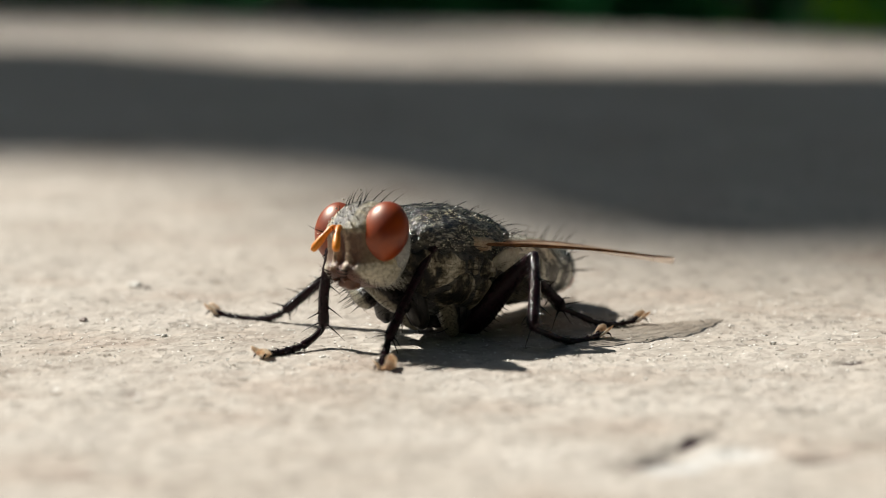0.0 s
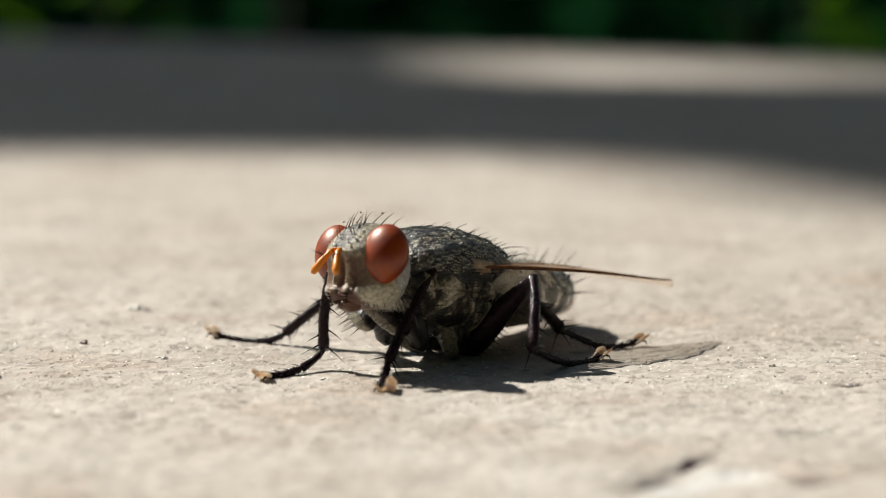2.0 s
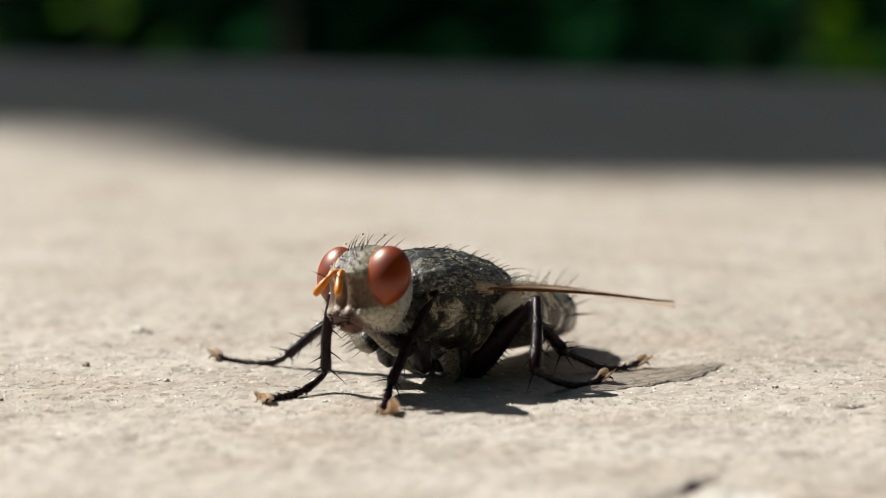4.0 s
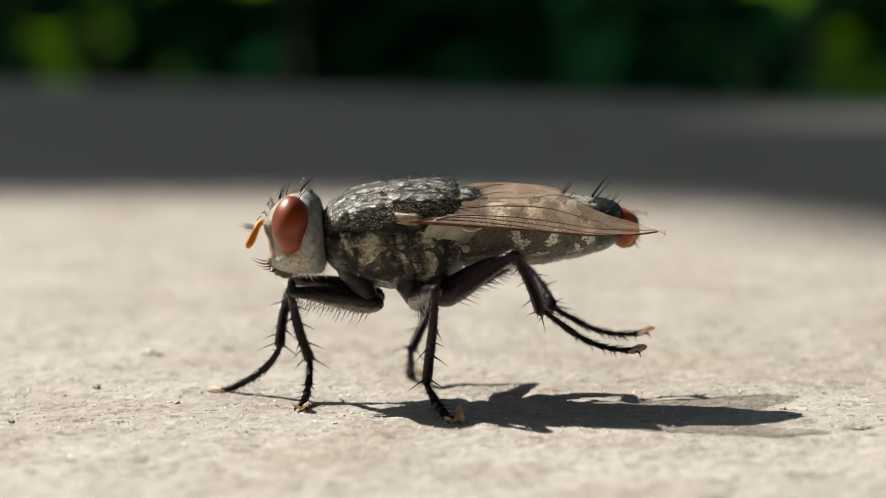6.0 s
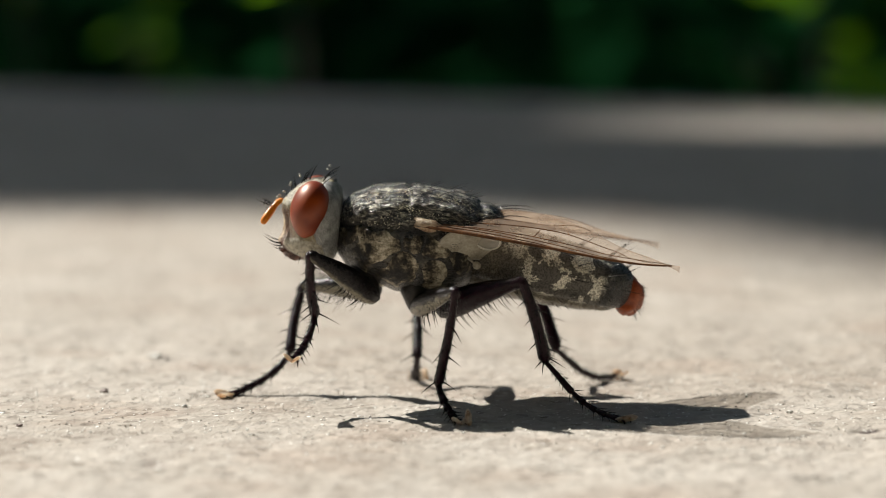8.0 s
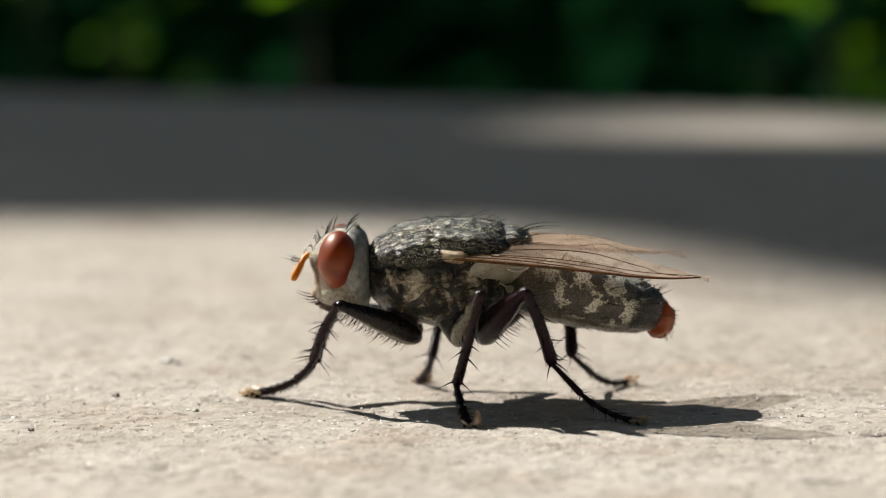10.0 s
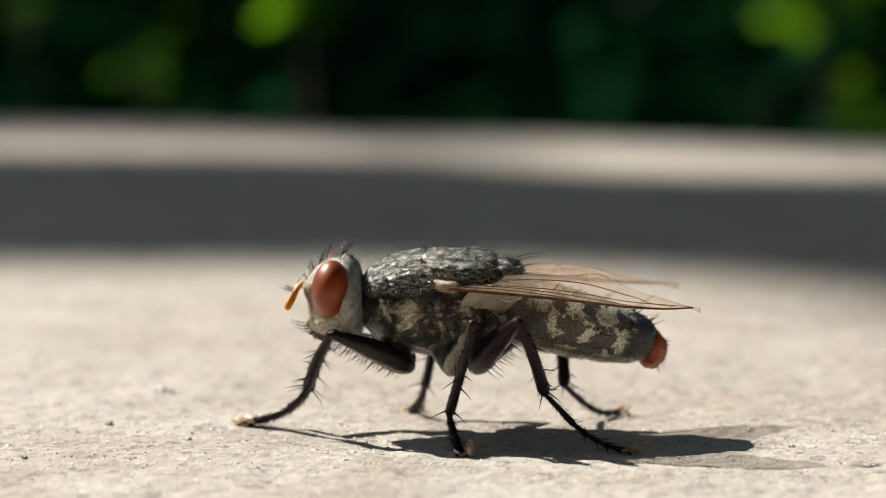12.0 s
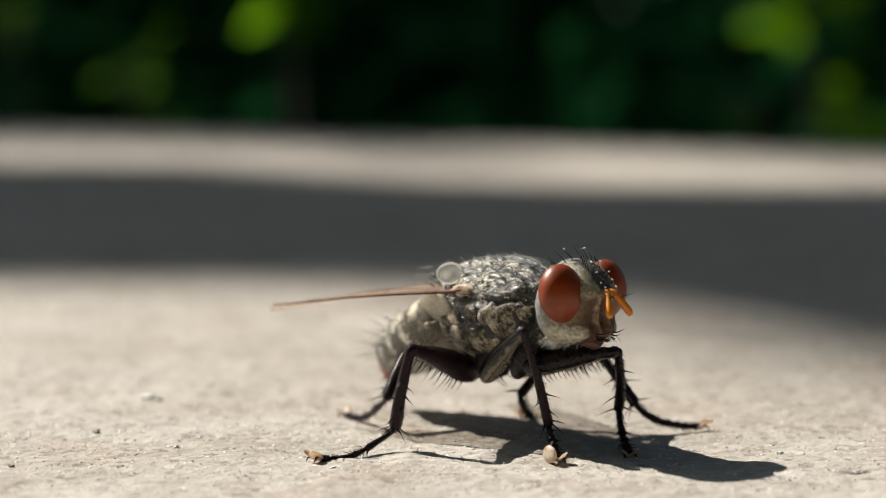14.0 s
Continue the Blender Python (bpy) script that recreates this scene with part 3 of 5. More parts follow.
def broad_leaf(name, left, right, near_edge, far_edge_of):
    """A broad flat leaf blade; its two long edges are given over its length, in metres."""
    s = Shape()
    n, m = 60, 10
    for i in range(n + 1):
        x = left + (right - left) * i / n
        tip = math.sqrt(max(0.0, 1 - (2 * i / n - 1) ** 8))
        a, b = near_edge(x), far_edge_of(x)
        mid = (a + b) / 2
        for j in range(m + 1):
            y = mid + (a + (b - a) * j / m - mid) * max(tip, 0.02) + 0.0015 * noise.noise(Vector((x * 70, j, 1)))
            s.v.append(Vector((x, y, 0.006 * math.sin(math.pi * j / m) + 0.002 * noise.noise(Vector((x * 40, y * 40, 0))))))
    for i in range(n):
        for j in range(m):
            a = i * (m + 1) + j
            s.f.append((a, a + m + 1, a + m + 2, a + 1))
    base = len(s.v)
    s.v += [v - Vector((0, 0, 0.0006)) for v in s.v]
    s.f += [tuple(base + k for k in f[::-1]) for f in list(s.f)]
    return s.mesh(name, LEAF_BROAD)


def shade_plant():
    """An unseen plant beside the slab, added so that its large leaves throw the moving bands of shade."""
    root = new("shade_plant")
    root.location = (-1.25, 1.60, -0.62)
    stem = Shape().tube([(0, 0, 0), (0.01, 0.0, 0.8), (0.0, 0.01, 1.6), (-0.05, 0.02, 2.45)], [0.018, 0.015, 0.012, 0.006], 10)
    part("stem", stem.mesh("plant_stem", BARK), root)
    # both blades are shaped to fit the shade they cast
    low = part("leaf", broad_leaf("low_leaf", -0.115, 0.095, lambda x: 0.047 - 0.031 * ramp_between(x, -0.005, 0.015), lambda x: 0.147 - 0.030 * ramp_between(x, -0.030, 0.006)), root)
    high = part("leaf", broad_leaf("high_leaf", -0.17, 0.0, lambda x: 0.095 + 0.15 * ramp_between(x, -0.02, 0.0) ** 2, lambda x: 0.30), root)
    stalk = Shape().tube([(0.0, 0, 1.72), (0.10, -0.40, 1.95), (0.20, -0.75, 1.87)], [0.005, 0.004, 0.003], 8)
    part("stalk", stalk.mesh("leaf_stalk", BARK), root)
    stalk = Shape().tube([(-0.04, 0.02, 2.35), (-0.25, -0.08, 2.60), (-0.45, -0.20, 2.52)], [0.005, 0.004, 0.003], 8)
    part("stalk", stalk.mesh("leaf_stalk_high", BARK), root)
    tagged(root, "broad-leaved garden plant that shades part of the slab", "plant")
    return root, low, high


# holes left in the unseen crown so that sun reaches the shoots: x, y, reach
CROWN_GAPS = ((-0.035, 0.625, 0.055), (0.148, 0.622, 0.050), (-0.142, 0.645, 0.050))


def shade_tree():
    """An unseen tree added behind and beside the slab, between it and the sun: its thin lower twigs dapple the slab's
    far part, its dense crown darkens the shrubs.
    """
    rng = random.Random(5)
    away = SUN_FROM / SUN_FROM.z
    root = new("tree")
    root.location = (-2.6, 3.0, -0.62)
    trunk = Shape().tube([(0, 0, 0), (0.03, -0.02, 0.8), (0.0, 0.03, 1.7), (0.08, -0.05, 2.6), (0.15, -0.1, 3.4)], [0.11, 0.085, 0.07, 0.05, 0.02], 12)
    part("trunk", trunk.mesh("tree_trunk", BARK), root)
    crown = Shape()
    for k in range(9):
        x, y = rng.uniform(-1.0, 1.0), 0.35 + 1.7 * rng.random()
        tip = Vector((x, y, 0)) + away * rng.uniform(2.3, 2.9) - root.location
        fork = Vector((0.0, 0.02, rng.uniform(1.6, 2.4)))
        limb = Shape().tube([fork, fork.lerp(tip, 0.5) + Vector((0, 0, 0.15)), tip], [0.03, 0.018, 0.006], 7)
        part("limb", limb.mesh("tree_limb", BARK), root)
    count = 0
    while count < 6100:
        x, y = rng.uniform(-1.3, 1.3), rng.uniform(0.08, 2.3)
        shade = 0.10 * ramp_between(-x, 0.0, 0.04) * (1 - ramp_between(y, 0.26, 0.34))
        if rng.random() > shade + 0.54 * ramp_between(y, 0.09, 0.20) + 0.06 * ramp_between(y, 0.34, 0.5):
            continue
        if any(abs(x - gx) < reach and abs(y - gy) < 0.055 for gx, gy, reach in CROWN_GAPS):
            continue
        p = Vector((x, y, 0)) + away * rng.uniform(2.2, 3.1) - root.location
        m = Euler((rng.uniform(-0.6, 0.6), rng.uniform(-0.6, 0.6), rng.uniform(0, 6.28))).to_matrix()
        size = rng.uniform(0.05, 0.085)
        leaf_shape(crown, p, size, size * 0.55, m, rows=4)
        count += 1
    tagged(part("crown", crown.mesh("tree_crown", LEAF_BROAD), root), kind="stuff")
    return tagged(root, "leafy garden tree that dapples the slab with shade", "tree")


def glints_and_grains():
    """Fine pale flakes added in place of the stone's glints, and a few larger sand grains."""
    rng = random.Random(21)
    s = Shape()
    # pale flakes, densest near the fly, paint sparkle on the stone
    for k in range(420):
        x, y = rng.uniform(-14, 14), rng.gauss(-1, 5.5)
        r = rng.uniform(0.02, 0.05)
        p = Vector((x, y, 0))
        z = 0.10 * noise.noise(p * 0.22) + 0.05 * noise.noise(p * 0.8)
        s.blob((x * MM, y * MM, (z - r * 0.15) * MM), (r * 2.2 * MM, r * 1.2 * MM, r * 0.32 * MM), Euler((rng.uniform(-0.3, 0.3), rng.uniform(-0.3, 0.3), rng.uniform(0, 3))).to_matrix(), 5, 6, 0.5, k * 0.37)
    for k in range(2600):
        x, y = rng.uniform(-13, 13), rng.gauss(-1, 4.5)
        r = rng.uniform(0.008, 0.026)
        p = Vector((x, y, 0))
        z = 0.10 * noise.noise(p * 0.22) + 0.05 * noise.noise(p * 0.8)
        s.blob((x * MM, y * MM, (z + 0.004) * MM), (r * 2.2 * MM, r * 1.3 * MM, r * 0.4 * MM), Euler((rng.uniform(-0.6, 0.6), rng.uniform(-0.6, 0.6), rng.uniform(0, 3))).to_matrix(), 4, 5, 0.5, k * 0.31)
    tagged(new("glint_flakes", s.mesh("glint_flakes", GRAIN_PALE, False)), "tiny pale mineral grains strewn over the slab", "sand", kind="stuff")
    for k, (x, y, r, pale) in enumerate(((-9.3, 6.6, 0.17, 1), (-8.95, 6.5, 0.08, 0), (-10.0, 1.0, 0.09, 0), (-11.5, -3.8, 0.07, 0), (-7.4, -1.2, 0.07, 1), (9.4, -2.0, 0.07, 1))):
        z = 0.10 * noise.noise(Vector((x, y, 0)) * 0.22) + 0.05 * noise.noise(Vector((x, y, 0)) * 0.8)
        g = Shape().blob((0, 0, 0), (r * 1.3 * MM, r * MM, r * 0.8 * MM), None, 7, 9, 0.6, k * 1.3 + 2)
        ob = new("sand_grain", g.mesh("sand_grain", GRAIN_PALE if pale else GRAIN_DARK, False))
        ob.location = (x * MM, y * MM, (z + r * 0.2) * MM)
        tagged(ob, "pale glinting sand grain on the slab" if pale else "dark brown sand grain on the slab", "sand grain", "sand grains")


# ---- the fly ----
LENGTHS = {"F": (2.5, 2.1, 2.15), "M": (2.8, 2.9, 1.7), "H": (3.0, 2.4, 2.7)}
HIPS = {"F": (1.25, 0.68, -1.62), "M": (-0.25, 0.70, -1.92), "H": (-0.98, 0.60, -1.88)}
HEAD_AT, ABDOMEN_AT = Vector((2.15, 0, 0.12)), Vector((-1.75, 0, -0.25))


THORAX_STATIONS = [(-2.15, 0.32, 0.25, 0.30, 0.35), (-1.98, 0.22, 0.85, 0.76, 0.80), (-1.5, 0.05, 1.28, 1.26, 1.30), (-0.6, 0.0, 1.50, 1.46, 1.58),
                   (0.4, 0.0, 1.52, 1.50, 1.55), (1.3, 0.02, 1.34, 1.34, 1.30), (1.95, 0.05, 0.98, 0.96, 0.95), (2.3, 0.08, 0.45, 0.45, 0.5)]
# centres of the flank's plates: x, height, and how far each reaches
PLATES = ((1.72, 0.0, 0.40), (1.02, -0.16, 0.85), (0.12, 0.0, 0.48), (0.40, -0.98, 0.90), (-0.62, -0.16, 0.50), (-0.60, -0.92, 0.72), (-1.30, -0.42, 0.50), (1.42, -0.86, 0.42))


def flank_skin(x, z):
    """Half the thorax's width at a place along it and a height."""
    st = THORAX_STATIONS
    cz, w, up, down = (float(np.interp(x, [r[0] for r in st], [r[k] for r in st])) for k in (1, 2, 3, 4))
    t = min(0.97, abs(z - cz) / (up if z > cz else down))
    return w * (1 - t ** 2.2) ** (1 / 2.2)


def flank_plate(k, side):
    """One dusty plate of the flank: it fills the room that its neighbours leave, but for a narrow seam, and stands a little proud."""
    cx, cz, reach = PLATES[k]
    rings, sides, rows = 7, 40, []
    border = []
    for j in range(sides):
        a = 2 * math.pi * j / sides
        c, d = math.cos(a), math.sin(a)
        r = reach
        for m, (ox, oz, other) in enumerate(PLATES):
            if m != k:
                gap = math.hypot(ox - cx, oz - cz)
                share = (gap * gap + reach * reach - other * other) / (2 * gap)
                toward = (c * (ox - cx) + d * (oz - cz)) / gap
                if toward > 0.05:
                    r = min(r, max(0.12, share) / toward)
        if d > 0.01:
            r = min(r, max(0.05, 0.20 + 0.22 * noise.noise(Vector(((cx + r * c) * 2.2, 4.0, 1.0))) - cz) / d)
        elif d < -0.01:
            r = min(r, max(0.05, cz + 1.42) / -d)
        border.append(r + 0.045 + 0.07 * noise.noise(Vector(((cx + r * c) * 1.8, 9.0, (cz + r * d) * 1.8))))
    for i in range(1, rings + 1):
        q = i / rings
        row = []
        for j in range(sides):
            a = 2 * math.pi * j / sides
            soft = (border[j - 1] + 2 * border[j] + border[(j + 1) % sides]) / 4
            r = q * soft * (1 + 0.16 * noise.noise(Vector((math.cos(a) * 1.7, math.sin(a) * 1.7, k * 3.1))))
            x, z = cx + r * math.cos(a), cz + r * math.sin(a)
            proud = 0.06 * (1 - q ** 3) - (0.10 if i == rings else 0.0) + 0.03 * noise.noise(Vector((x * 2.6, z * 2.6, k))) + 0.01 * noise.noise(Vector((x * 8, z * 8, k)))
            y = flank_skin(x, z) + proud
            row.append(Vector((x, side * y, z)))
        rows.append(row if side < 0 else row[::-1])
    return Shape().rings(rows)


def thorax_part(fly):
    st = smooth_stations(THORAX_STATIONS, 10)
    s = Shape().loft(st, 84, 2.2)
    for k, v in enumerate(s.v):
        # the groove across the back, the ledge over the flanks and low furrows along the back
        groove = 0.045 * math.exp(-((v.x - 0.25 - 0.08 * abs(v.y)) / 0.07) ** 2) * ramp_between(v.z, 0.4, 0.8)
        ledge = 0.085 * math.exp(-((v.z - 0.40 + 0.08 * v.x + 0.12 * noise.noise(Vector((v.x * 2, v.y, 5)))) / 0.08) ** 2)
        furrow = 0.020 * math.cos(v.y * 11.5) * ramp_between(v.z, 0.5, 0.9) * ramp_between(-v.x, -1.9, -1.2)
        k2 = 1 - groove - ledge + furrow + 0.012 * noise.noise(v * 1.6) + 0.022 * noise.noise(v * 3.4) + 0.006 * noise.noise(v * 9)
        s.v[k] = Vector((v.x, v.y * k2, v.z * k2))
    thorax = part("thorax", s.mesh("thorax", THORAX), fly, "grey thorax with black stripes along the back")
    sc = Shape().loft(smooth_stations([(-2.50, 0.66, 0.10, 0.10, 0.10), (-2.38, 0.70, 0.50, 0.28, 0.25), (-2.02, 0.78, 0.82, 0.40, 0.45), (-1.60, 0.80, 0.78, 0.38, 0.5)], 7), 36)
    for k, v in enumerate(sc.v):
        sc.v[k] = v * (1 + 0.008 * noise.noise(v * 4))
    part("scutellum", sc.mesh("scutellum", THORAX), thorax)
    for side in (1, -1):
        part("shoulder", Shape().blob((1.42, side * 0.94, 0.60), (0.40, 0.26, 0.32), wobble=0.2, seed=side, rings=14, sides=20).mesh("shoulder", THORAX), thorax)
        for k in range(len(PLATES)):
            part("flank_plate", flank_plate(k, side).mesh("flank_plate", PLEURON), thorax, "pale grey dusted flank plate")
        part("spiracle", Shape().blob((1.30, side * 1.24, 0.10), (0.10, 0.06, 0.14)).mesh("spiracle", SCALE_WHITE), thorax)
        for key, (x, y, z) in HIPS.items():
            if key == "F":
                c = Shape().tube([(1.40, side * 0.45, -0.6), (1.30, side * 0.60, -1.2), (1.05, side * 0.68, -1.70), (0.92, side * 0.68, -1.86)], [0.42, 0.36, 0.27, 0.15], 18)
                part("coxa", c.mesh("coxa", CHITIN_GREY), thorax)
                continue
            c = Shape().tube([(x + 0.12, side * (y - 0.1), z + 1.0), (x + 0.1, side * y * 0.95, z + 0.45), (x, side * y, z - 0.02)], [0.46, 0.42, 0.24], 18)
            part("coxa", c.mesh("coxa", CHITIN_GREY), thorax)
    rng = random.Random(4)
    b = Shape()
    for row, count in ((0.28, 8), (0.78, 9), (1.18, 8)):
        for side in (1, -1):
            for k in range(count):
                x = 1.7 - 4.0 * k / count + rng.uniform(-0.12, 0.12)
                w = row * (1 - 0.10 * max(0, abs(x) - 1))
                z = 1.50 * math.sqrt(max(0.05, 1 - (x / 2.42) ** 2)) * math.sqrt(max(0.05, 1 - (w / 1.62) ** 2))
                long = (0.26 if x > 0 else 0.46) * rng.uniform(0.8, 1.25)
                b.hair((x, side * w, z - 0.03), (-0.75, side * 0.25 * row, 0.75), long, 0.020, (-0.45, 0, -0.12))
    for k in range(900):
        x, a = rng.uniform(-2.0, 2.0), rng.uniform(0.25, math.pi - 0.25)
        r = math.sqrt(max(0.05, 1 - (x / 2.5) ** 2))
        p = Vector((x, 1.50 * r * math.cos(a), 1.48 * r * math.sin(a)))
        b.hair(p * 0.985, (-0.7, math.cos(a) * 0.4, 0.6), rng.uniform(0.08, 0.17), 0.009, (-0.3, 0, 0), 2)
    for side in (1, -1):
        for k in range(60):
            p = Vector((rng.uniform(-1.2, 1.5), side * rng.uniform(1.15, 1.4), rng.uniform(-1.1, 0.2)))
            b.hair(p, (-0.5, side, rng.uniform(-0.2, 0.5)), rng.uniform(0.15, 0.38), 0.010, (-0.4, 0, 0.1), 2)
        # strong bristles along the seams of the flank
        for x, z, long in ((0.36, 0.14, 0.42), (0.34, -0.02, 0.46), (0.36, -0.18, 0.46), (0.40, -0.34, 0.40), (0.46, -0.50, 0.34), (0.62, -0.72, 0.40), (-0.12, -0.74, 0.46), (-0.95, -0.66, 0.34),
                           (-0.92, -0.80, 0.36), (-0.88, -0.94, 0.34), (1.55, 0.30, 0.36), (0.95, 0.42, 0.42), (0.20, 0.45, 0.44), (-0.7, 0.50, 0.46), (-1.3, 0.52, 0.50)):
            y = 1.50 * math.sqrt(max(0.08, 1 - (z / 1.62) ** 2)) * math.sqrt(max(0.1, 1 - (x / 2.42) ** 2))
            b.hair((x, side * y, z), (-0.8, side * 0.6, 0.22), long, 0.021, (-0.25, 0, -0.15), 4)
        for y, z, long in ((0.35, 1.02, 1.05), (0.75, 0.85, 0.95), (0.9, 0.65, 0.7)):
            b.hair((-2.20, side * y * 0.9, z), (-0.9, side * 0.18, 0.38), long, 0.024, (-0.15, 0, -0.28), 5)
    tagged(part("bristles", b.mesh("thorax_bristles", BRISTLE), thorax, "black curved bristles"), kind="stuff")
    grains = Shape()
    for k in range(2600):
        x = rng.uniform(-2.1, 2.1)
        z = 0.30 + 1.25 * rng.random() ** 0.7
        y = flank_skin(x, z) * rng.choice((1, -1))
        stripe = abs(math.sin(abs(y) * 6.0))
        r = float(np.interp(x, [q[0] for q in THORAX_STATIONS], [q[1] + q[3] for q in THORAX_STATIONS]))
        if z > r * 0.96 or rng.random() > 0.35 + 0.65 * stripe:
            continue
        size = rng.uniform(0.010, 0.024)
        grains.blob((x, y, z), (size * 1.4, size, size * 0.8), wobble=0.4, seed=k * 0.13, rings=3, sides=5)
    tagged(part("pollen", grains.mesh("thorax_pollen", POLLEN, False), thorax, "pale golden pollen grains on the back"), kind="stuff")
    return thorax


def head_part(fly):
    """The head, in its own space: the neck at the origin, the face towards x."""
    # height, the foremost point and the half width there
    levels = [(1.31, 0.72, 0.22), (1.26, 0.96, 0.46), (1.14, 1.20, 0.66), (0.98, 1.38, 0.80), (0.80, 1.54, 0.92), (0.62, 1.67, 1.02), (0.48, 1.72, 1.06), (0.34, 1.66, 1.08),
              (0.12, 1.57, 1.12), (-0.12, 1.53, 1.16), (-0.36, 1.55, 1.18), (-0.52, 1.64, 1.16), (-0.64, 1.66, 1.12), (-0.76, 1.56, 1.04), (-0.88, 1.38, 0.90), (-0.98, 1.10, 0.66), (-1.03, 0.8, 0.30)]
    fine = []
    for (z0, x0, w0), (z1, x1, w1) in zip(levels[:-1], levels[1:]):
        fine += [(z0 + (z1 - z0) * q, x0 + (x1 - x0) * q, w0 + (w1 - w0) * q) for q in (0.0, 0.33, 0.67)]
    fine.append(levels[-1])
    rings, sides = [], 64
    for z, xf, w in fine:
        ring = []
        for j in range(sides):
            a = 2 * math.pi * j / sides
            c, d = math.cos(a), math.sin(a)
            y = w * c
            if d >= 0:
                x = 0.45 + (xf - 0.45) * max(0.0, 1 - abs(c) ** 2.7) ** 0.55
                # the hollow of the face between its two ridges
                inside = ramp_between(0.48 - z, 0.0, 0.25) * ramp_between(z + 0.80, 0.0, 0.25)
                x += inside * (0.09 * math.exp(-((abs(y) - 0.24) / 0.08) ** 2) - 0.10 * math.exp(-(y / 0.16) ** 2) - 0.07 * math.exp(-((abs(y) - 0.46) / 0.10) ** 2))
                x -= 0.05 * math.exp(-(y / 0.15) ** 2) * ramp_between(z, 0.55, 0.7)
            else:
                x = 0.45 + 0.22 * d
            ring.append((x, y, z + 0.01 * noise.noise(Vector((x * 3, y * 3, z * 3)))))
        rings.append(ring)
    s = Shape().rings(rings)
    head = part("head", s.mesh("head", HEAD), fly, "silvery head with large red-brown eyes", Matrix.Translation(HEAD_AT))
    nape = Shape().loft(smooth_stations([(-0.06, 0.10, 0.42, 0.42, 0.46), (0.06, 0.10, 0.98, 0.92, 0.98), (0.24, 0.12, 1.30, 1.12, 1.20), (0.42, 0.13, 1.38, 1.19, 1.16), (0.56, 0.14, 1.36, 1.17, 1.14), (0.70, 0.14, 1.16, 1.02, 1.02)], 5), 48)
    for k, v in enumerate(nape.v):
        nape.v[k] = v + Vector((0.02, 0, 0)) * noise.noise(v * 4)
    part("nape", nape.mesh("nape", NAPE), head)
    neck = Shape().tube([(-0.35, 0, 0.0), (0.1, 0, 0.02), (0.35, 0, 0.05)], [0.5, 0.46, 0.5], 14)
    part("neck", neck.mesh("neck", NAPE), head)
    for side in (1, -1):
        turn = Euler((side * -0.06, -0.14, side * 0.20)).to_matrix()
        eye = Shape().blob((0, 0, 0), (0.54, 0.67, 0.82), rings=40, sides=56)
        for k, v in enumerate(eye.v):
            low = max(0.0, -v.z / 0.82)
            eye.v[k] = Vector((v.x * (1 - 0.20 * low * low), v.y * (1 - 0.12 * low * low), v.z))
        part("compound_eye", eye.mesh("compound_eye", EYE), head, "glossy red-brown compound eye", pose(0.86, side * 0.94, 0.45) @ turn.to_4x4())
        ant = Shape().tube([(1.64, side * 0.08, 0.54), (1.76, side * 0.11, 0.52), (1.84, side * 0.15, 0.46), (1.90, side * 0.19, 0.38), (2.02, side * 0.30, 0.18), (2.13, side * 0.40, -0.02), (2.17, side * 0.44, -0.11), (2.18, side * 0.45, -0.14)],
                           [0.045, 0.075, 0.085, 0.075, 0.105, 0.108, 0.08, 0.03], 14)
        a = part("antenna", ant.mesh("antenna", ORANGE), head, "orange antenna")
        ar = Shape().hair((1.93, side * 0.22, 0.36), (0.85, side * 0.35, 0.22), 0.55, 0.018, (0, 0, 0.1), 5)
        for k in range(7):
            t = 0.12 + 0.07 * k
            for up in (0.9, -0.7):
                ar.hair(Vector((1.93 + 0.78 * t * 0.6, side * (0.20 + 0.3 * t * 0.6), 0.36 + 0.25 * t * 0.6)), (0.5, side * 0.1, up), 0.12, 0.006, (0.2, 0, 0), 2)
        part("arista", ar.mesh("arista", BRISTLE), a)
        vib = Shape()
        for k in range(3):
            vib.hair((1.60, side * (0.34 - 0.02 * k), -0.64 - 0.07 * k), (0.9, side * -0.2, -0.05 - 0.16 * k), 0.56 - 0.16 * k, 0.030, (0, 0, 0.35), 5)
        for k in range(8):
            vib.hair((1.50 - 0.05 * k, side * (0.42 + 0.04 * k), -0.70 - 0.03 * k), (0.6, side * 0.3, -0.6), 0.16, 0.010, (0, 0, 0.1), 2)
        part("mouth_bristles", vib.mesh("mouth_bristles", BRISTLE), head)
        palp = Shape().tube([(1.36, side * 0.14, -0.80), (1.56, side * 0.17, -0.88), (1.66, side * 0.18, -0.86)], [0.035, 0.05, 0.02], 8)
        part("palp", palp.mesh("palp", FACE_BROWN), head)
    mouth = Shape().blob((1.18, 0, -0.90), (0.36, 0.30, 0.22), wobble=0.25, seed=2, rings=14, sides=20)
    part("mouthparts", mouth.mesh("mouthparts", FACE_BROWN), head, "dark red-brown mouthparts")
    rng = random.Random(8)
    b, pale, specks = Shape(), Shape(), Shape()
    for side in (1, -1):
        for k in range(6):
            t = (k + 0.5 * rng.random()) / 5.5
            x, z = 0.98 + 0.62 * t, 1.24 - 0.62 * t * t - 0.05 * t
            b.hair((x, side * (0.20 + 0.10 * t), z - 0.04), (0.35 if t > 0.4 else -0.3, side * 0.1, 1), 0.46 - 0.18 * t, 0.019, (-0.1, -side * 0.2, 0), 4)
        for y, z in ((0.14, 1.24), (0.45, 1.20), (0.8, 1.10)):
            b.hair((0.62, side * y, z), (-0.55, side * 0.3, 1), 0.55, 0.021, (-0.3, 0, -0.1), 4)
        for k in range(150):
            a = rng.uniform(-1.5, 0.2)
            x = rng.uniform(0.05, 0.55)
